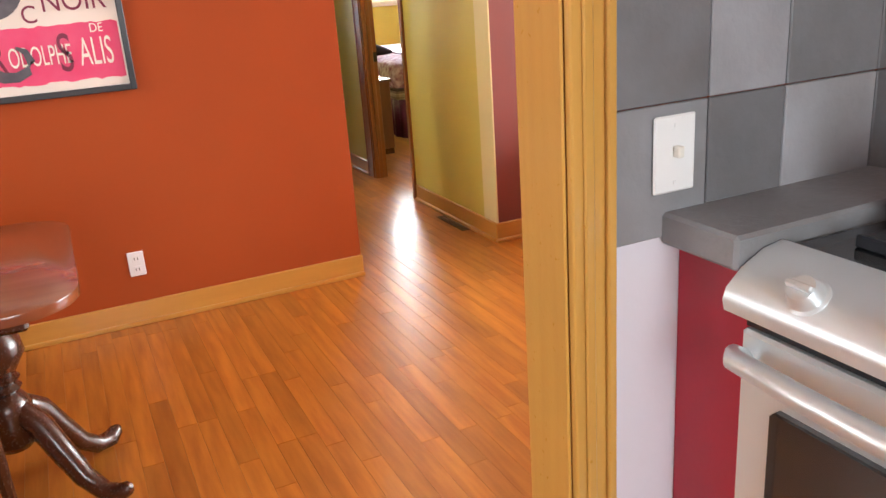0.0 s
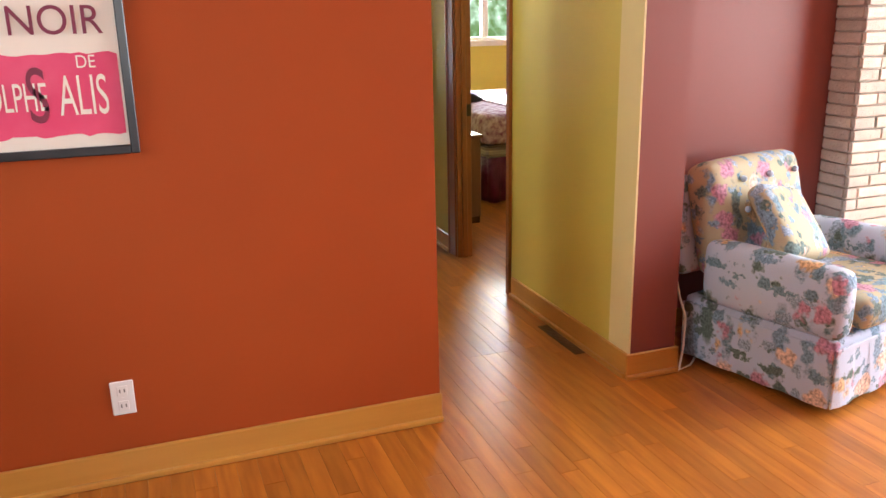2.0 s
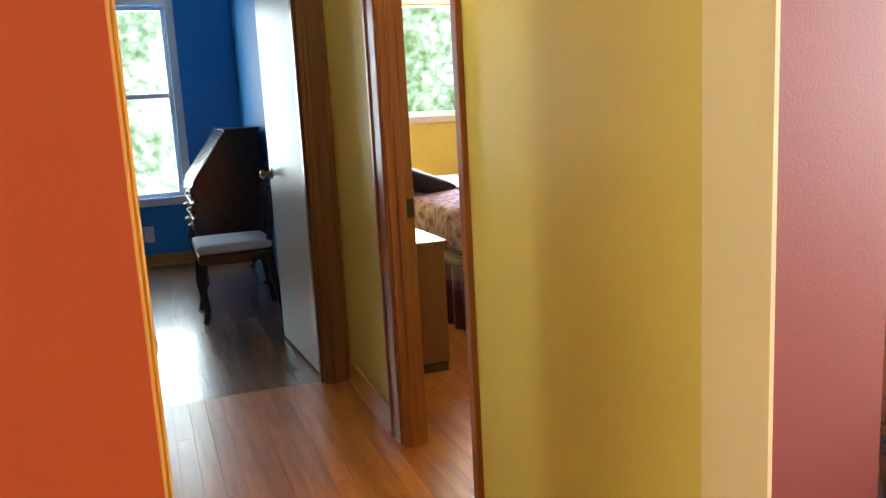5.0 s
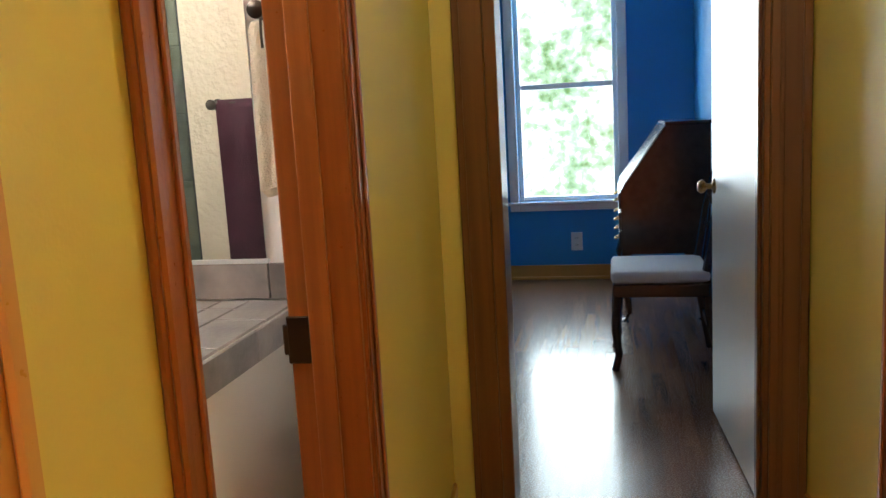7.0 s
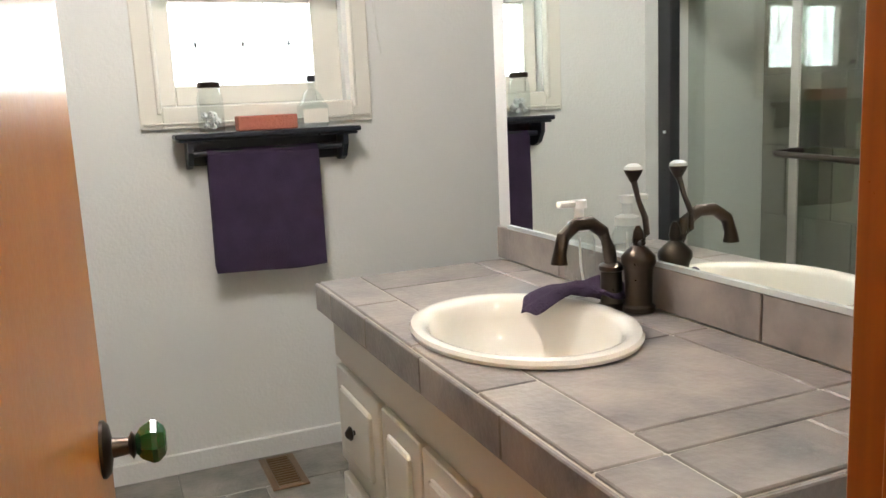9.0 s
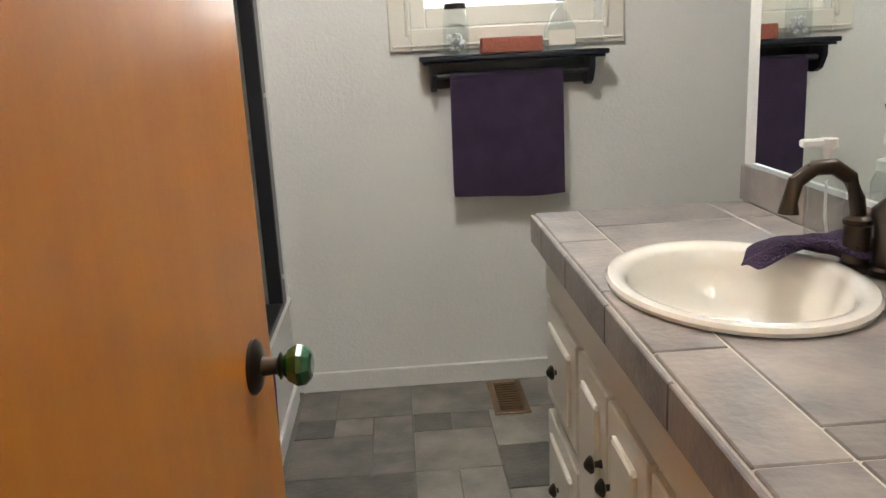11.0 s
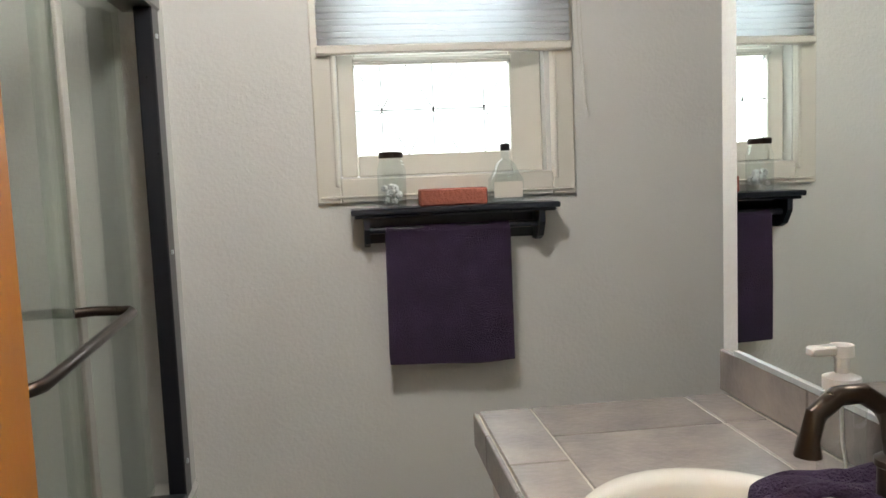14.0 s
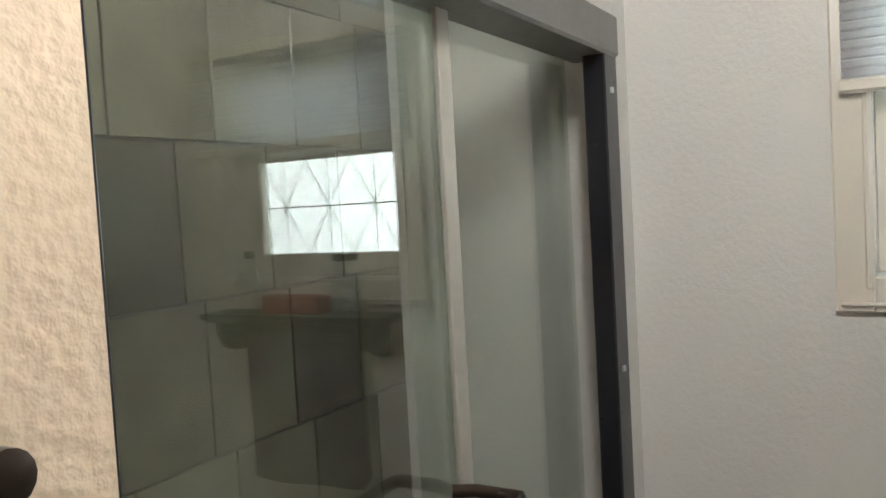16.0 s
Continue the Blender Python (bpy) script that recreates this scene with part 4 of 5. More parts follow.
part("handle", bm, M_STEEL, door, "bowed stainless bar handle", True)
for y in (1.33, 1.17, 1.01):
    bm = bmesh.new()
    m = pose(1.527, y, 1.048, 0, -42, 0)
    lathe(bm, [(0.030, 0), (0.030, 0.005), (0.026, 0.008), (0.023, 0.022), (0.020, 0.027)], seg=24, m=m)
    knob = part("knob", bm, M_STEEL, stove, "round metal burner knob", True)
    bm = bmesh.new(); box(bm, (-0.005, -0.021, 0.0271), (0.005, 0.021, 0.036), 0.002); bm.transform(m)
    part("grip", bm, M_STEEL, knob)
for y in (1.02, 1.30):
    bm = bmesh.new()
    for dx in (1.68, 1.755, 1.83):
        box(bm, (dx, y - 0.09, 1.0725), (dx + 0.011, y + 0.09, 1.092), 0.003)
    box(bm, (1.665, y - 0.0055, 1.08), (1.865, y + 0.0055, 1.091), 0.003)
    part("grate", bm, M_BLACK, stove, "black cast iron grate")
bm = bmesh.new()
lathe(bm, [(0.076, 0), (0.087, 0.008), (0.091, 0.068), (0.087, 0.076), (0.023, 0.099), (0.009, 0.106), (0.015, 0.122), (0.003, 0.13)], (1.85, 1.334, 1.0925), 24)
kettle = base("kettle", (1.85, 1.334, 1.0925), "stainless kettle with a black handle on the range", "kettle")
part("body", bm, M_STEEL, kettle, "", True)
bm = bmesh.new(); tube(bm, arc((1.85, 1.334, 1.17), 0.085, 10, 170, 12, "yz"), 0.009, 10)
part("handle", bm, M_BLACK, kettle, "black loop handle", True)


# ---- study things ----
sd = base("study_door", (2.68, 7.47, 0), "cream painted flush door standing open", "door")
SM = pose(2.684, 7.475, 0, 0, 0, 93)
ob = one("leaf", material("cream_door_paint", (0.74, 0.70, 0.56), 0.3, amount=0.2, bump=0.02), ((0.0, -0.036, 0.012), (0.78, 0.0, 2.03)), bev=0.002)
ob.parent = sd; ob.matrix_parent_inverse = sd.matrix_basis.inverted(); ob.matrix_basis = SM
for side, s in ((1, 0.0), (-1, -0.036)):
    bm = bmesh.new()
    lathe(bm, [(0.03, 0), (0.03, 0.005), (0.011, 0.012), (0.011, 0.03), (0.024, 0.04), (0.027, 0.052), (0.018, 0.064), (0.003, 0.066)], seg=18, m=pose(0.72, s, 0.95, -90 * side, 0, 0))
    k = part("knob", bm, M_BRASS, None, "round brass knob", True)
    k.parent = sd; k.matrix_parent_inverse = sd.matrix_basis.inverted(); k.matrix_basis = SM

desk = base("slant_front_desk", (2.6, 9.9, 0), "dark espresso slant-front secretary desk", "desk")
bm = bmesh.new()
prof = [(2.30, 0.42), (2.80, 0.42), (2.80, 1.16), (2.56, 1.16), (2.30, 0.80)]
vs = [bm.verts.new((x, 9.72, z)) for x, z in prof]
f = bm.faces.new(vs)
g = bmesh.ops.extrude_face_region(bm, geom=[f])
for v in g["geom"]:
    if isinstance(v, bmesh.types.BMVert):
        v.co.y = 10.55
part("body", bm, M_DESK, desk)
one("top", M_DESK, ((2.55, 9.70, 1.1601), (2.81, 10.57, 1.18)), parent=desk, bev=0.004)
bm = bmesh.new()
vs = [bm.verts.new(p) for p in ((2.297, 9.74, 0.81), (2.297, 10.53, 0.81), (2.548, 10.53, 1.158), (2.548, 9.74, 1.158))]
f = bm.faces.new(vs); bmesh.ops.solidify(bm, geom=[f], thickness=0.016)
part("slant_lid", bm, M_DESK, desk, "glossy slanted writing lid")
for z in (0.45, 0.565, 0.68):
    dr = one("drawer", M_DESK, ((2.285, 9.75, z), (2.2999, 10.52, z + 0.10)), parent=desk, bev=0.004)
    for y in (9.92, 10.35):
        bm = bmesh.new(); tube(bm, [(2.284, y - 0.05, z + 0.05), (2.26, y - 0.03, z + 0.04), (2.26, y + 0.03, z + 0.04), (2.284, y + 0.05, z + 0.05)], 0.005, 6)
        part("pull", bm, M_BRASS, dr, "brass pull")
for x in (2.33, 2.77):
    for y in (9.75, 10.5):
        bm = bmesh.new(); tube(bm, [(x, y, 0.42), (x - 0.03, y - 0.02, 0.32), (x - 0.005, y, 0.16), (x + 0.005, y, 0.06), (x - 0.02, y - 0.01, 0.012)], [0.035, 0.036, 0.022, 0.018, 0.026], 8)
        part("leg", bm, M_DESK, desk, "", True)
sc = base("desk_chair", (2.46, 8.98, 0), "dark wooden side chair with a pale upholstered seat", "chair")
CM = pose(2.47, 9.02, 0, 0, 0, 90)


def chair_piece(name, bm, mat, smooth=True, label=""):
    p = part(name, bm, mat, None, label, smooth)
    p.parent = sc; p.matrix_parent_inverse = sc.matrix_basis.inverted(); p.matrix_basis = CM
    return p


bm = bmesh.new(); box(bm, (-0.235, -0.23, 0.435), (0.235, 0.235, 0.50)); rounded(chair_piece("seat", bm, M_PALE, False), 0.025, 1)
bm = bmesh.new(); box(bm, (-0.23, -0.225, 0.37), (0.23, 0.225, 0.434), 0.006); chair_piece("seat_frame", bm, M_DESK, False)
for sx in (-0.205, 0.205):
    bm = bmesh.new(); tube(bm, [(sx, 0.2, 0.38), (sx, 0.215, 0.2), (sx, 0.20, 0.08), (sx, 0.22, 0)], [0.025, 0.021, 0.018, 0.019], 8); chair_piece("leg", bm, M_DESK)
    bm = bmesh.new(); tube(bm, [(sx, -0.27, 0), (sx, -0.22, 0.3), (sx, -0.21, 0.48), (sx, -0.25, 0.75), (sx, -0.30, 0.95)], [0.018, 0.021, 0.022, 0.018, 0.016], 8); chair_piece("back_post", bm, M_DESK)
for z, y in ((0.92, -0.29), (0.80, -0.262), (0.68, -0.24), (0.20, -0.235)):
    bm = bmesh.new(); box(bm, (-0.2, y - 0.008, z - 0.02), (0.2, y + 0.008, z + 0.02), 0.004); chair_piece("back_rail", bm, M_DESK, False)

# ---- bedroom things ----
bed = base("bed", (4.2, 8.6, 0), "made bed with lilac patterned quilt and plum satin skirt", "bed")
rounded(one("quilt", M_QUILT, ((3.52, 7.72, 0.46), (5.1, 9.8, 0.72)), parent=bed), 0.07, 1)
one("mattress", M_MATTRESS, ((3.56, 7.78, 0.36), (5.06, 9.76, 0.459)), parent=bed, bev=0.02)
one("quilt_band", M_PLUM, ((3.86, 7.712, 0.455), (4.35, 9.0, 0.733)), parent=bed, bev=0.05)
bm = bmesh.new()
n = 160
for i in range(n):
    u = i / n
    L = u * (1.5 + 2 * 1.95)
    if L < 1.95:
        p = (3.57, 9.72 - L)
        d = (1, 0)
    elif L < 3.45:
        p = (3.57 + L - 1.95, 7.77)
        d = (0, 1)
    else:
        p = (5.07, 7.77 + L - 3.45)
        d = (1, 0)
    s = 0.014 * math.sin(i * 1.35) + 0.006 * math.sin(i * 0.6)
    bm.verts.new((p[0] + d[0] * s, p[1] + d[1] * s, 0.37)); bm.verts.new((p[0] + d[0] * s * 1.8, p[1] + d[1] * s * 1.8, 0.012))
bm.verts.ensure_lookup_table()
for i in range(n - 1):
    bm.faces.new((bm.verts[2 * i], bm.verts[2 * i + 2], bm.verts[2 * i + 3], bm.verts[2 * i + 1]))
sk = part("bed_skirt", bm, M_PLUM, bed, "gathered plum satin skirt", True)
sk.modifiers.new("thick", "SOLIDIFY").thickness = 0.006
pl = rounded(one("pillow", M_PILLOW, ((-0.28, -0.18, 0), (0.28, 0.18, 0.13))), 0.06, 1)
pl.matrix_world = pose(3.62, 8.72, 0.735, 14, 18, 30)
tagged(pl, "black velvet throw pillow on the bed", "pillow")
dresser = base("dresser", (3.12, 7.7, 0), "cherry veneer dresser beside the bedroom door", "dresser")
one("body", M_DRESSER, ((3.003, 7.23, 0.05), (3.28, 8.2, 0.62)), parent=dresser, bev=0.004)
one("top", M_DRESSER, ((3.003, 7.215, 0.6201), (3.295, 8.21, 0.645)), parent=dresser, bev=0.005)
one("plinth", M_DARKWOOD, ((3.003, 7.24, 0.0), (3.275, 8.19, 0.0499)), parent=dresser)
for z in (0.08, 0.26, 0.44):
    one("drawer", M_DRESSER, ((3.2801, 7.27, z), (3.292, 8.16, z + 0.165)), parent=dresser, bev=0.003)

# ---- bathroom things ----
VX0, VX1, VY0, VY1 = 0.255, 1.53, 6.115, 6.59
van = base("vanity_cabinet", (0.9, 6.35, 0), "white painted vanity cabinet with raised-panel doors and drawers", "cabinet")
one("body", M_CAB, ((VX0, VY0, 0.09), (VX1, VY1, 0.80)), ((VX0 + 0.02, VY0 + 0.06, 0), (VX1 - 0.02, VY1, 0.09)), parent=van, bev=0.003)


def front(name, x0, x1, z0, z1):
    d = one(name, M_CAB, ((x0, VY0 - 0.018, z0), (x1, VY0 - 0.0005, z1)), parent=van, bev=0.003)
    if z1 - z0 > 0.12:
        bm = bmesh.new()
        box(bm, (x0 + 0.045, VY0 - 0.027, z0 + 0.04), (x1 - 0.045, VY0 - 0.0181, z1 - 0.04), 0.008)
        part("panel", bm, M_CAB, d)
    return d


def cab_knob(d, x, z):
    bm = bmesh.new()
    lathe(bm, [(0.009, 0), (0.006, 0.006), (0.006, 0.013), (0.016, 0.017), (0.017, 0.021), (0.012, 0.026), (0.006, 0.031), (0.003, 0.032)], seg=10, m=pose(x, VY0 - 0.018, z, 90, 0, 0))
    part("knob", bm, M_BRONZE, d, "dark bronze pointed knob")


for z0, z1, zk in ((0.44, 0.68, 0.56), (0.14, 0.40, 0.27)):
    cab_knob(front("drawer", VX0 + 0.02, VX0 + 0.34, z0, z1), VX0 + 0.18, zk)
cab_knob(front("door", 0.615, 0.835, 0.14, 0.68), 0.80, 0.535)
cab_knob(front("door", 0.845, 1.065, 0.14, 0.68), 0.88, 0.535)
front("door", 1.085, 1.305, 0.14, 0.68)
front("drawer", 1.32, 1.51, 0.14, 0.68)
front("drawer", VX0 + 0.02, VX1 - 0.02, 0.70, 0.785)

top = base("tiled_countertop", (0.9, 6.33, 0.8), "taupe slate-look tiled vanity countertop with pale grout", "countertop")
one("bed", M_GROUT, ((0.222, 6.082, 0.801), (1.55, 6.595, 0.8735)), parent=top, bev=0.004)
mirror = base("wall_mirror", (0.9, 6.598, 1.4), "large frameless wall mirror over the vanity", "mirror")
one("glass", M_MIRROR, ((0.27, 6.590, 0.972), (1.475, 6.597, 2.0)), parent=mirror)
one("channel", M_STEEL, ((0.265, 6.584, 0.962), (1.48, 6.598, 0.9718)), parent=mirror)

sink = base("oval_sink", (0.86, 6.30, 0.87), "biscuit oval drop-in porcelain basin", "sink")
bm = bmesh.new()
prof = [(1.0, 0.0), (1.005, 0.006), (0.985, 0.012), (0.93, 0.014), (0.87, 0.010), (0.83, 0.0), (0.80, -0.03), (0.72, -0.09), (0.5, -0.13), (0.12, -0.142), (0.10, -0.148)]
rings = []
for rr, z in prof:
    rings.append([bm.verts.new((0.872 + 0.253 * rr * math.cos(2 * math.pi * i / 48), 6.295 + 0.198 * rr * math.sin(2 * math.pi * i / 48), 0.879 + z)) for i in range(48)])
for a, b in zip(rings, rings[1:]):
    for i in range(48):
        bm.faces.new((a[i], a[(i + 1) % 48], b[(i + 1) % 48], b[i]))
bm.faces.new(rings[-1])
part("basin", bm, M_CERAMIC, sink, "", True)
bm = bmesh.new(); lathe(bm, [(0.02, 0.734), (0.022, 0.737), (0.012, 0.739)], (0.87, 6.295, 0), 16)
part("drain", bm, M_BRONZE, sink, "", True)

faucet = base("faucet", (0.86, 6.53, 0.88), "oil-rubbed bronze gooseneck faucet with pump-style lever", "faucet")
bm = bmesh.new()
lathe(bm, [(0.03, 0.879), (0.03, 0.888), (0.022, 0.893), (0.021, 0.955), (0.025, 0.958), (0.025, 0.966), (0.016, 0.972)], (0.835, 6.50, 0), 18)
tube(bm, [(0.835, 6.50, 0.965), (0.835, 6.495, 1.0), (0.837, 6.48, 1.035), (0.841, 6.45, 1.055), (0.845, 6.415, 1.055), (0.849, 6.385, 1.035), (0.851, 6.375, 1.005), (0.851, 6.374, 0.985)], [0.013, 0.013, 0.013, 0.013, 0.013, 0.013, 0.013, 0.017], 12)
part("spout", bm, M_BRONZE, faucet, "", True)
bm = bmesh.new()
lathe(bm, [(0.032, 0.879), (0.032, 0.889), (0.026, 0.894), (0.027, 0.955), (0.029, 0.965), (0.034, 0.975), (0.033, 0.987), (0.018, 1.002), (0.010, 1.008), (0.012, 1.018), (0.009, 1.035), (0.004, 1.045)], (0.875, 6.535, 0), 20)
part("valve_body", bm, M_BRONZE, faucet, "", True)
bm = bmesh.new()
tube(bm, [(0.875, 6.535, 1.01), (0.895, 6.53, 1.015), (0.912, 6.527, 1.035), (0.91, 6.525, 1.065), (0.89, 6.525, 1.095), (0.875, 6.526, 1.13)], [0.006, 0.006, 0.006, 0.006, 0.005, 0.006], 8)
lathe(bm, [(0.006, 1.128), (0.016, 1.146), (0.018, 1.152)], (0.873, 6.526, 0), 14)
lv = part("lever", bm, M_BRONZE, faucet, "", True)
bm = bmesh.new(); lathe(bm, [(0.017, 1.1525), (0.016, 1.158), (0.009, 1.163)], (0.873, 6.526, 0), 14)
part("cap", bm, M_STEEL, lv, "polished pewter button", True)
for piece_ob in faucet.children:
    piece_ob.location += Vector((0.006, 0.012, 0))
soap = base("soap_dispenser", (0.70, 6.53, 0.88), "clear plastic foaming soap pump bottle", "soap dispenser")
bm = bmesh.new(); lathe(bm, [(0.030, 0.877), (0.033, 0.90), (0.033, 0.995), (0.025, 1.012), (0.016, 1.016)], (0.70, 6.53, 0), 18)
part("bottle", bm, M_JAR, soap, "", True)
bm = bmesh.new(); lathe(bm, [(0.026, 1.0165), (0.026, 1.034), (0.010, 1.04), (0.010, 1.062), (0.017, 1.064), (0.016, 1.08)], (0.70, 6.53, 0), 14); box(bm, (0.69, 6.48, 1.066), (0.71, 6.53, 1.08), 0.003)
tube(bm, [(0.70, 6.53, 1.0), (0.703, 6.53, 0.94), (0.71, 6.535, 0.89)], 0.003, 6)
part("pump", bm, M_PLASTIC, soap, "white pump head", True)
bm = bmesh.new()
G = 14
for i in range(G):
    for j in range(G):
        u, v = i / (G - 1), j / (G - 1)
        x = 0.735 + 0.13 * u * (1 - 0.35 * v) + 0.02 * math.sin(v * 5)
        y = 6.54 - 0.185 * v + 0.07 * abs(u - 0.5)
        z = 0.889 + 0.024 * abs(math.sin(u * 8 + v * 3)) * (1 - 0.5 * v) + 0.008 * math.sin(v * 8 + u * 3) + (0.008 if y < 6.49 else 0) - max(0, 6.44 - y) * 0.5
        bm.verts.new((x, y, z + 0.008))
bm.verts.ensure_lookup_table()
for i in range(G - 1):
    for j in range(G - 1):
        bm.faces.new((bm.verts[i * G + j], bm.verts[(i + 1) * G + j], bm.verts[(i + 1) * G + j + 1], bm.verts[i * G + j + 1]))
wc = part("washcloth", bm, M_TOWEL, None, "", True)
wc.modifiers.new("thick", "SOLIDIFY").thickness = 0.007
wc.modifiers.new("soft", "SUBSURF").levels = 1
tagged(wc, "crumpled plum washcloth draped over the basin rim", "washcloth")

shelf = base("towel_shelf", (-0.79, 6.18, 1.2), "black wooden wall shelf with towel rail under the window", "shelf")
one("board", M_NAVY, ((-0.849, 5.862, 1.215), (-0.715, 6.508, 1.233)), ((-0.849, 5.872, 1.205), (-0.725, 6.498, 1.2149)), parent=shelf, bev=0.004)
one("back", M_NAVY, ((-0.849, 5.915, 1.12), (-0.833, 6.455, 1.2049)), parent=shelf, bev=0.003)
for y in (5.90, 6.445):
    bm = bmesh.new()
    pts = [(-0.849, 1.2049), (-0.735, 1.2049), (-0.735, 1.17), (-0.765, 1.125), (-0.80, 1.112), (-0.849, 1.112)]
    f = bm.faces.new([bm.verts.new((x, y, z)) for x, z in pts])
    g = bmesh.ops.extrude_face_region(bm, geom=[f])
    for v in g["geom"]:
        if isinstance(v, bmesh.types.BMVert):
            v.co.y += 0.018
    part("bracket", bm, M_NAVY, shelf)
bm = bmesh.new(); tube(bm, [(-0.775, 5.915, 1.165), (-0.775, 6.45, 1.165)], 0.011, 10)
part("rail", bm, M_NAVY, shelf, "", True)


def towel(name, mat, x, y0, y1, z0, z1, label, thick=0.02, seed=1, axis="x"):
    """A folded towel hanging over a bar: rounded top, soft waves, uneven hem."""
    random.seed(seed)
    bm = bmesh.new()
    nu, nv = 16, 22
    rows = []
    for s in (1, -1):
        for j in (range(nv) if s == 1 else range(nv - 1, -1, -1)):
            v = j / (nv - 1)
            row = []
            for i in range(nu):
                u = i / (nu - 1)
                z = z0 + (z1 - z0) * v
                if s == -1 and j == 0:
                    z += 0.02
                bulge = math.sqrt(max(0, 1 - max(0, (v - 0.96) / 0.04) ** 2))
                off = s * thick * bulge * (1 + 0.2 * math.sin(u * 7 + seed)) + 0.004 * math.sin(u * 11 + v * 3)
                uu = y0 + (y1 - y0) * (u + 0.02 * (1 - v) * (u - 0.5))
                row.append(bm.verts.new((x + off, uu, z + 0.006 * math.sin(u * 4 + seed) * (1 - v))))
            rows.append(row)
    rows.append(rows[0])
    for a, b in zip(rows, rows[1:]):
        for i in range(nu - 1):
            bm.faces.new((a[i], a[i + 1], b[i + 1], b[i]))
    for i in (0, nu - 1):
        bm.faces.new([r[i] for r in rows[:-1]])
    ob = part(name, bm, mat, None, "", True)
    return tagged(ob, label, "towel")


towel("hanging_towel", M_TOWEL, -0.773, 5.965, 6.353, 0.74, 1.178, "folded plum terry towel hanging from the black shelf", 0.021, 2)

jar = base("glass_jar", (-0.78, 5.99, 1.233), "clear glass jar of cotton with a dark lid", "jar")
bm = bmesh.new(); lathe(bm, [(0.040, 1.2335), (0.044, 1.25), (0.044, 1.35), (0.036, 1.375), (0.034, 1.385)], (-0.775, 5.992, 0), 22)
part("body", bm, M_JAR, jar, "", True)
bm = bmesh.new(); lathe(bm, [(0.037, 1.3855), (0.038, 1.388), (0.038, 1.402), (0.034, 1.405)], (-0.775, 5.992, 0), 22)
part("lid", bm, M_BRONZE, jar, "dark metal lid", True)
bm = bmesh.new()
random.seed(3)
for i in range(16):
    bmesh.ops.create_icosphere(bm, subdivisions=1, radius=0.012, matrix=Matrix.Translation((-0.775 + random.uniform(-0.024, 0.024), 5.992 + random.uniform(-0.024, 0.024), 1.25 + random.uniform(0, 0.05))))
part("cotton", bm, M_COTTON, jar, "white cotton balls", True)
tagged(one("clay_box", M_SOAP, ((-0.81, 6.075, 1.2335), (-0.745, 6.285, 1.286)), bev=0.004), "brick-red oblong box on the shelf", "box")
bot = base("glass_bottle", (-0.78, 6.35, 1.233), "clear square bottle with cut shoulders and black stopper", "bottle")
bm = bmesh.new(); box(bm, (-0.82, 6.30, 1.2335), (-0.74, 6.40, 1.32), 0.01); lathe(bm, [(0.045, 1.32), (0.03, 1.355), (0.012, 1.37), (0.012, 1.395)], (-0.78, 6.35, 0), 14)
part("body", bm, M_JAR, bot, "", True)
one("label", M_PAPER, ((-0.7395, 6.305, 1.25), (-0.7388, 6.395, 1.30)), parent=bot)
bm = bmesh.new(); lathe(bm, [(0.015, 1.3955), (0.016, 1.415), (0.012, 1.418)], (-0.78, 6.35, 0), 14)
part("stopper", bm, M_BLACK, bot, "black stopper", True)

# shower and tub
tub = base("bathtub", (-0.1, 5.0, 0), "white enamelled bathtub behind glass doors", "bathtub")
one("apron", M_WTUB, ((-0.845, 5.27, 0.0), (0.627, 5.33, 0.36)), parent=tub, bev=0.004)
one("rim", M_WTUB, ((-0.845, 5.20, 0.36), (0.627, 5.34, 0.395)), ((-0.845, 4.70, 0.36), (0.627, 4.76, 0.395)), parent=tub, bev=0.01)
one("basin", M_WTUB, ((-0.845, 4.76, 0.05), (0.627, 5.20, 0.10)), parent=tub)
mat_cloth = towel("bath_mat", M_PURPLE, 0.0, -0.22, 0.22, 0.10, 0.40, "purple bath mat draped over the tub edge", 0.016, 3)
mat_cloth.matrix_world = pose(0.10, 5.36, 0, 0, 0, 90)
doors = base("shower_doors", (-0.1, 5.3, 0.4), "sliding glass shower doors in a black metal frame", "shower door")
one("side_jamb", M_BLACK, ((-0.756, 5.285, 0.396), (-0.67, 5.335, 1.85)), parent=doors, bev=0.004).location = (0, 0, 0)
one("side_jamb", M_BLACK, ((0.612, 5.235, 0.396), (0.628, 5.315, 1.83)), parent=doors, bev=0.004)
one("head_track", material("pewter_track", (0.22, 0.22, 0.21), 0.35, 0.7, bump=0.02), ((-0.756, 5.232, 1.832), (0.628, 5.342, 1.925)), parent=doors, bev=0.006)
one("bottom_track", M_BLACK, ((-0.67, 5.232, 0.396), (0.61, 5.335, 0.42)), parent=doors, bev=0.003)
for x0, x1, y in ((-0.67, 0.02, 5.240), (-0.06, 0.61, 5.260)):
    pn = one("glass_panel", M_SHGLASS, ((x0, y, 0.43), (x1, y + 0.005, 1.83)), parent=doors)
    pn.visible_shadow = False
one("stile", material("frosted_edge", (0.36, 0.35, 0.31), 0.4, bump=0.0), ((-0.085, 5.266, 0.425), (-0.045, 5.276, 1.83)), parent=doors, label="pale edge strip of the sliding panel", bev=0.002)
bm = bmesh.new()
tube(bm, [(-0.03, 5.267, 1.075), (-0.045, 5.30, 1.075), (-0.05, 5.375, 1.072), (-0.03, 5.385, 1.07), (0.50, 5.385, 1.05), (0.525, 5.375, 1.05), (0.525, 5.30, 1.05), (0.51, 5.267, 1.05)], 0.011, 12)
part("towel_bar", bm, M_BRONZE, doors, "bronze grab bar on the door", True)
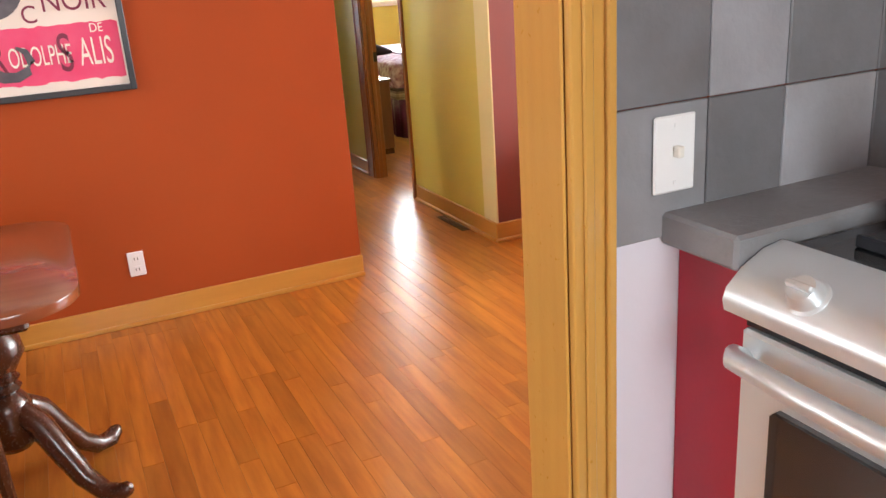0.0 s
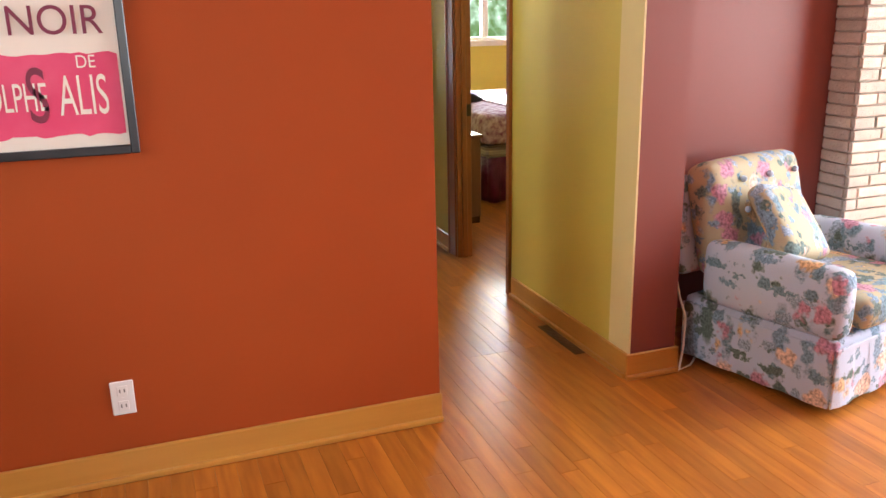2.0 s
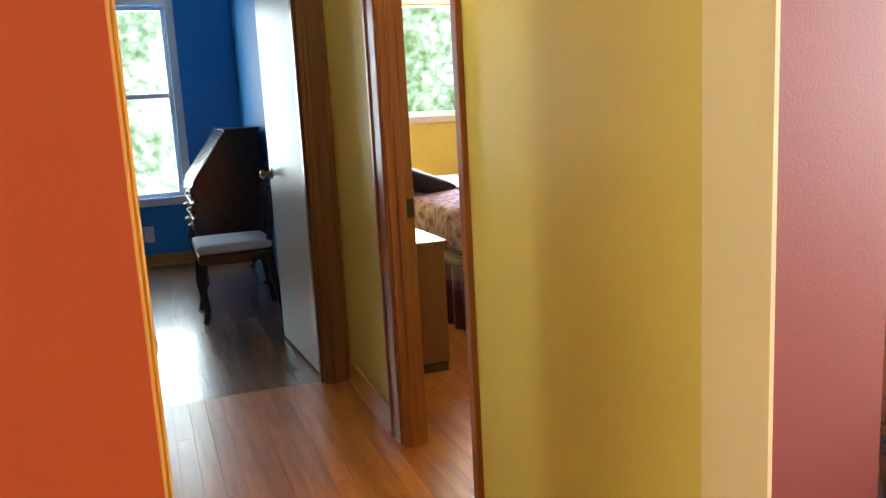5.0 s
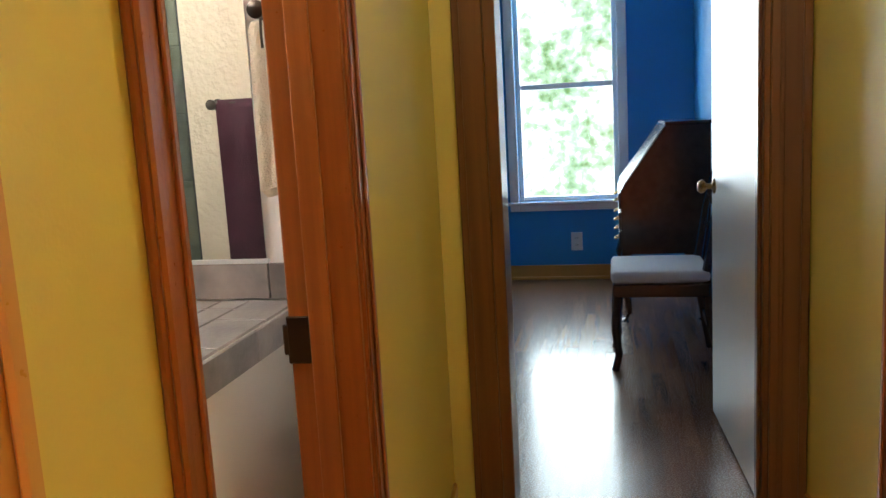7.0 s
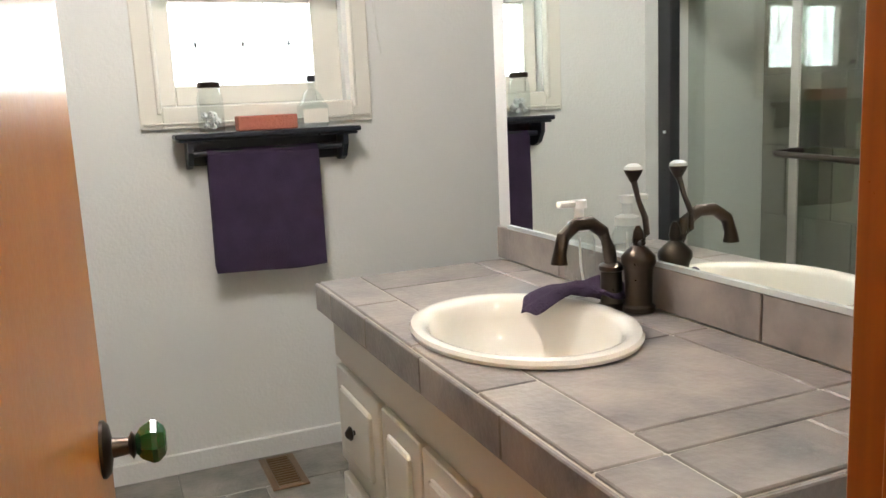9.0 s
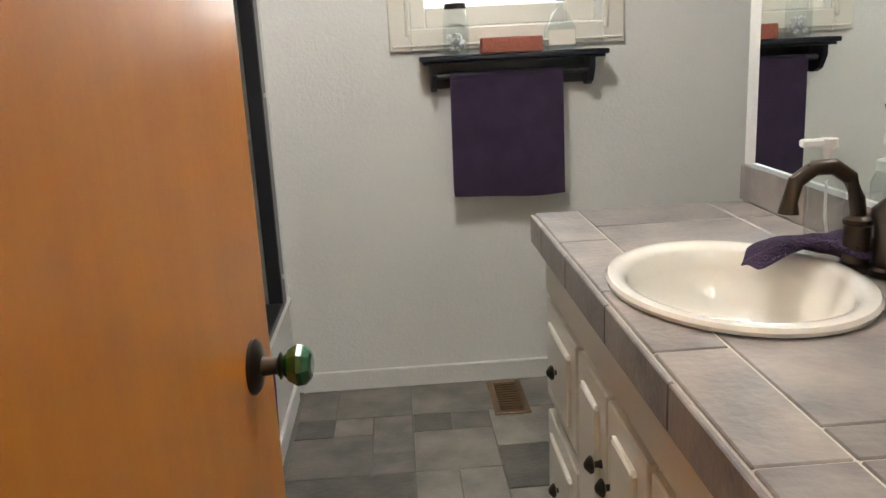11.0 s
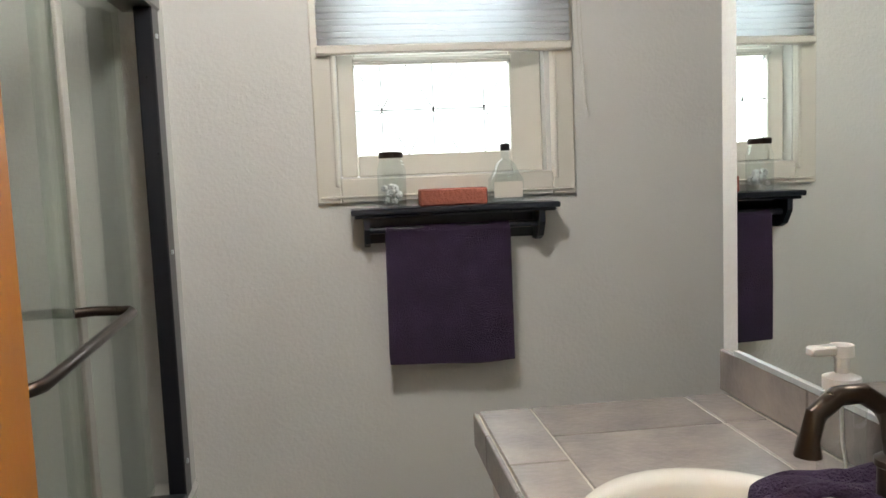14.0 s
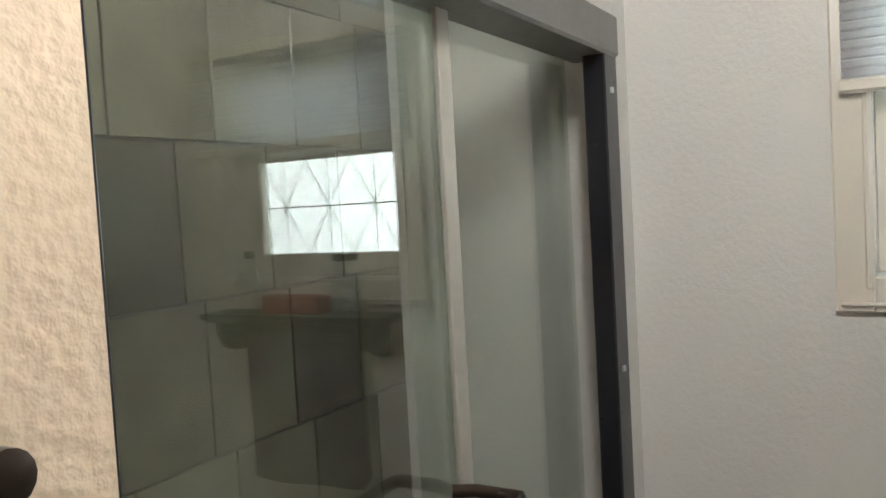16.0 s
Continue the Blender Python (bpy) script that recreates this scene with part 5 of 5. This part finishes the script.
for z in (1.13, 1.75, 0.5):
    one("bolt", M_STEEL, ((-0.715, 5.3351, z), (-0.70, 5.34, z + 0.012)), parent=doors)

bd = base("bathroom_door", (1.80, 5.6, 0), "varnished orange wood bathroom door standing open", "door")
DM = pose(1.745, 5.535, 0, 0, 0, 180 - 4.5)


def door_piece(name, bm, mat, label="", smooth=False, m=None):
    p = part(name, bm, mat, None, label, smooth)
    p.parent = bd; p.matrix_parent_inverse = bd.matrix_basis.inverted(); p.matrix_basis = DM @ (m or Matrix())
    return p


bm = bmesh.new(); box(bm, (0.0, 0.0, 0.012), (0.665, 0.036, 2.03), 0.002); door_piece("leaf", bm, M_DOOR)
for side, y in ((-1, 0.0), (1, 0.036)):
    bm = bmesh.new(); lathe(bm, [(0.034, 0), (0.034, 0.004), (0.028, 0.009), (0.012, 0.012), (0.010, 0.03), (0.017, 0.034), (0.010, 0.038)], seg=20, m=pose(0.575, y, 0.91, -90 * side, 0, 0))
    door_piece("rosette", bm, M_BRONZE, "dark bronze rosette", True)
    bm = bmesh.new(); lathe(bm, [(0.012, 0.038), (0.020, 0.044), (0.027, 0.056), (0.026, 0.062), (0.018, 0.07), (0.012, 0.072)], seg=8, m=pose(0.575, y, 0.91, -90 * side, 0, 0))
    door_piece("knob", bm, M_GREEN, "faceted green glass knob")
hook = base("robe_hook", (0.8, 5.34, 1.38), "dark bronze towel bar on the textured wall", "towel bar")
bm = bmesh.new()
lathe(bm, [(0.024, 0), (0.024, 0.006), (0.012, 0.012), (0.012, 0.05), (0.02, 0.055), (0.02, 0.07), (0.008, 0.075)], seg=16, m=pose(0.765, 5.331, 1.368, -90, 0, 0))
lathe(bm, [(0.024, 0), (0.024, 0.006), (0.012, 0.012), (0.012, 0.05), (0.02, 0.055), (0.02, 0.07), (0.008, 0.075)], seg=16, m=pose(1.05, 5.331, 1.368, -90, 0, 0))
tube(bm, [(0.765, 5.392, 1.368), (1.05, 5.392, 1.368)], 0.008, 10)
part("bar", bm, M_BRONZE, hook, "", True)
tw = towel("bath_towel", M_TOWEL2, 0.0, -0.13, 0.12, 0.72, 1.385, "thick burgundy terry towel hanging on the textured wall", 0.026, 5)
tw.matrix_world = pose(0.915, 5.392, 0, 0, 0, 90)
rh = base("wall_hook", (1.55, 6.6, 1.5), "dark bronze robe hook beside the mirror", "hook")
bm = bmesh.new()
lathe(bm, [(0.022, 0), (0.022, 0.006), (0.010, 0.01), (0.010, 0.045), (0.02, 0.052), (0.02, 0.064), (0.006, 0.07)], seg=14, m=pose(1.525, 6.599, 1.52, 90, 0, 0))
tube(bm, [(1.525, 6.56, 1.51), (1.525, 6.555, 1.47), (1.528, 6.55, 1.44)], 0.003, 6)
part("peg", bm, M_BRONZE, rh, "", True)
rb = towel("hanging_cloth", M_CUSHION, 0.0, -0.035, 0.04, 1.12, 1.5, "cream cloth hanging from the robe hook", 0.015, 7)
rb.matrix_world = pose(1.535, 6.572, 0, 0, 0, 90)
vent = base("floor_vent", (-0.55, 6.2, 0), "bronze floor register at the foot of the wall", "vent")
one("rim", M_VENT, ((-0.80, 6.05, 0.006), (-0.52, 6.075, 0.014)), ((-0.80, 6.155, 0.006), (-0.52, 6.18, 0.014)), ((-0.80, 6.075, 0.006), (-0.78, 6.155, 0.014)), ((-0.54, 6.075, 0.006), (-0.52, 6.155, 0.014)), parent=vent, bev=0.002)
for i in range(11):
    one("slat", M_VENT, ((-0.775 + i * 0.021, 6.075, 0.006), (-0.768 + i * 0.021, 6.155, 0.012)), parent=vent)


hv = base("floor_vent", (2.74, 4.95, 0), "brown metal floor register beside the hall wall", "vent")
one("rim", M_VENT, ((2.728, 4.85, 0.0005), (2.779, 4.865, 0.005)), ((2.728, 5.20, 0.0005), (2.779, 5.215, 0.005)), ((2.728, 4.865, 0.0005), (2.736, 5.20, 0.005)), ((2.771, 4.865, 0.0005), (2.779, 5.20, 0.005)), parent=hv, bev=0.001)
for i in range(18):
    one("slat", M_VENT, ((2.736, 4.868 + i * 0.0185, 0.0005), (2.771, 4.880 + i * 0.0185, 0.004)), parent=hv)


# ---- pieces: tiles, bricks, boards ----
def shared(name, w, d, h, mat, bev):
    bm = bmesh.new()
    box(bm, (0, 0, 0), (w, d, h), bev)
    me = bpy.data.meshes.new(name)
    bm.to_mesh(me); bm.free()
    me.materials.append(mat)
    return me


def lay(name, me, parent, m):
    ob = new(name, me)
    ob.parent = parent
    ob.matrix_parent_inverse = parent.matrix_basis.inverted()
    ob.matrix_basis = m
    return ob


store = {}


def piece(name, w, d, h, mat, bev=0.002):
    key = (name, round(w, 3), round(d, 3), round(h, 3), mat.name)
    if key not in store:
        store[key] = shared(name, w, d, h, mat, bev)
    return store[key]


# counter tiles: a border row along front and end, larger field tiles, edge and splash tiles
def tile_at(parent, x0, y0, x1, y1, z, g=0.0035, mat=M_VTILE, h=0.009):
    lay("tile", piece("tile", x1 - x0 - g, y1 - y0 - g, h, mat), parent, Matrix.Translation((x0 + g / 2, y0 + g / 2, z)))


xs = [0.222, 0.52, 0.86, 1.13, 1.43]
for a, b in zip(xs, xs[1:]):
    tile_at(top, a, 6.082, b, 6.185, 0.8672)
xs = [0.222, 0.40, 0.72, 1.04, 1.36, 1.43]
for a, b in zip(xs, xs[1:]):
    tile_at(top, a, 6.185, b, 6.50, 0.8672)
    tile_at(top, a, 6.50, b, 6.584, 0.8672)
for a, b in ((6.082, 6.185), (6.185, 6.40), (6.40, 6.584)):
    tile_at(top, 1.43, a, 1.55, b, 0.8672)
xs = [0.218, 0.36, 0.62, 0.92, 1.22, 1.554]
for a, b in zip(xs, xs[1:]):
    lay("edge_tile", piece("edge_tile", b - a - 0.003, 0.009, 0.066, M_VTILE), top, Matrix.Translation((a, 6.0728, 0.806)))
for a, b in ((6.082, 6.33), (6.33, 6.59)):
    lay("edge_tile", piece("edge_tile", 0.009, b - a - 0.003, 0.066, M_VTILE), top, Matrix.Translation((1.5502, a, 0.806)))
xs = [0.20, 0.52, 0.84, 1.16, 1.48, 1.55]
for a, b in zip(xs, xs[1:]):
    lay("splash_tile", piece("splash_tile", b - a - 0.003, 0.012, 0.084, M_VTILE), top, Matrix.Translation((a, 6.5855, 0.8775)))

# opening for the basin through tiles, bed and cabinet
bm = bmesh.new()
lathe(bm, [(1.0, 0.60), (1.0, 1.0)], seg=48)
for v in bm.verts:
    v.co.x, v.co.y = 0.87 + v.co.x * 0.222, 6.295 + v.co.y * 0.175
cutter = part("cutter", bm, M_GROUT)
todo = [o for o in (*top.children, *van.children) if o.name.startswith(("tile", "bed", "body"))]
for o in todo:
    o.data = o.data.copy()
    cut = o.modifiers.new("cut", "BOOLEAN")
    cut.operation, cut.object, cut.solver = "DIFFERENCE", cutter, "EXACT"
bpy.context.view_layer.update()
dg = bpy.context.evaluated_depsgraph_get()
for o in todo:
    me = bpy.data.meshes.new_from_object(o.evaluated_get(dg))
    o.modifiers.clear()
    o.data = me
bpy.data.objects.remove(cutter)

# bathroom floor: squares and oblongs in a broken pattern
bfloor = setting("floor_bathroom", M_DGROUT, ((-0.849, 5.331, -0.0119), (1.72, 7.33, -0.002)), label="grey slate-look tiles in a mixed-size pattern", category="floor")
random.seed(11)
U = 0.135
nx, ny = 19, 14
used = set()
for j in range(ny):
    for i in range(nx):
        if (i, j) in used:
            continue
        for w, h in random.sample([(2, 2), (2, 2), (3, 2), (2, 1), (1, 1), (2, 3)], 6) + [(1, 1)]:
            cells = {(i + a, j + b) for a in range(w) for b in range(h)}
            if not cells & used and i + w <= nx and j + h <= ny:
                used |= cells
                lay("tile", piece("tile", w * U - 0.005, h * U - 0.005, 0.006, M_SLATE, 0.0015), bfloor, Matrix.Translation((-0.847 + i * U, 5.36 + j * U, -0.0018)))
                break

# shower wall tiles
sw = bpy.data.objects["wall_shower_back"]
for r in range(7):
    off = (0.0, 0.11, 0.05)[r % 3]
    x = -0.845 - off
    while x < 0.62:
        a, b = max(x, -0.845), min(x + 0.26, 0.62)
        if b - a > 0.03:
            lay("tile", piece("tile", b - a - 0.005, 0.008, 0.315, M_STILE), sw, Matrix.Translation((a, 4.6602, 0.40 + r * 0.32)))
        x += 0.26
for r in range(7):
    for k in range(2):
        lay("tile", piece("tile", 0.006, 0.30, 0.315, M_STILE), bpy.data.objects["wall_shower_end"], Matrix.Translation((0.623, 4.67 + k * 0.305, 0.40 + r * 0.32)))

# kitchen wall tiles
kw = bpy.data.objects["wall_kitchen_face"]
for z, z1 in ((1.058, 1.273), (1.275, 1.497), (1.499, 1.72)):
    for x0, x1 in ((1.4225, 1.614), (1.614, 1.781), (1.781, 2.0), (2.0, 2.215)):
        lay("tile", piece("tile", x1 - x0 - 0.003, 0.008, z1 - z, M_KTILE), kw, Matrix.Translation((x0, 1.6215, z)))

# chimney bricks
random.seed(8)
bl = [0.19, 0.24, 0.29]
for r in range(44):
    z = r * 0.0545 + 0.004
    x = 4.09 + random.choice((0, -0.06, -0.12))
    while x < 4.95:
        w = random.choice(bl)
        a = max(x, 4.09)
        w2 = round(x + w - a, 2)
        if w2 > 0.04:
            lay("brick", piece("brick", w2 - 0.008, 0.022, 0.047, M_BRICK, 0.003), fire, Matrix.Translation((a, 4.745 + random.uniform(-0.004, 0.004), z)))
        x += w
    lay("brick", piece("brick", 0.02, 0.155, 0.047, M_BRICK, 0.003), fire, Matrix.Translation((4.088 + random.uniform(-0.003, 0.003), 4.77, z)))

# floor boards, running towards the study
random.seed(5)
W = 0.0715
lens = [0.55, 0.75, 0.95, 1.2]


island = M_PLANK.copy()
island.name = "oak_strip_floor_field"
for mm in (island, M_PLANK2):
    nn, ll = mm.node_tree.nodes, mm.node_tree.links
    geo = nn.new("ShaderNodeNewGeometry")
    for lk in list(ll):
        if lk.from_node.bl_idname == "ShaderNodeObjectInfo":
            to = lk.to_socket
            ll.remove(lk)
            ll.new(geo.outputs["Random Per Island"], to)


def field(x0, x1, y0, y1, mat):
    rest = bmesh.new()
    x = x0
    while x < x1 - 0.01:
        y = y0 - random.uniform(0, 0.9)
        while y < y1:
            L = random.choice(lens)
            a, b = max(y, y0), min(y + L, y1)
            if b - a > 0.02:
                rest.faces.new([rest.verts.new(p) for p in ((x, a, 0), (min(x + W, x1) - 0.0012, a, 0), (min(x + W, x1) - 0.0012, b - 0.0015, 0), (x, b - 0.0015, 0))])
            y += L
        x += W
    part("plank_field", rest, mat, floor)["kind"] = "stuff"


count = 0
x = 0.2
while x < 2.99:
    y = 1.205
    while y < 7.39:
        L = random.choice(lens) if y > 1.3 else random.choice((0.3, 0.5, 0.7, 0.9))
        if x < 1.80 and y + L > 4.62:
            L = max(0.05, round(4.62 - y, 2))
        b = min(y + L, 7.40)
        if y < 4.60 or x > 1.72:
            lay("plank", piece("plank", W - 0.0007, round(b - y, 2) - 0.001, 0.012, M_PLANK, 0.0004), floor, Matrix.Translation((x, y, -0.0121)))
            count += 1
        y += L
        if x < 1.80 and y >= 4.6:
            break
    x += W
field(x, 7.0, 1.2, 11.1, island)
field(-1.78, 0.2, -1.5, 4.6, island)
field(0.2, x, -1.5, 1.2, island)
field(0.2, 2.84, 7.401, 11.1, M_PLANK2)
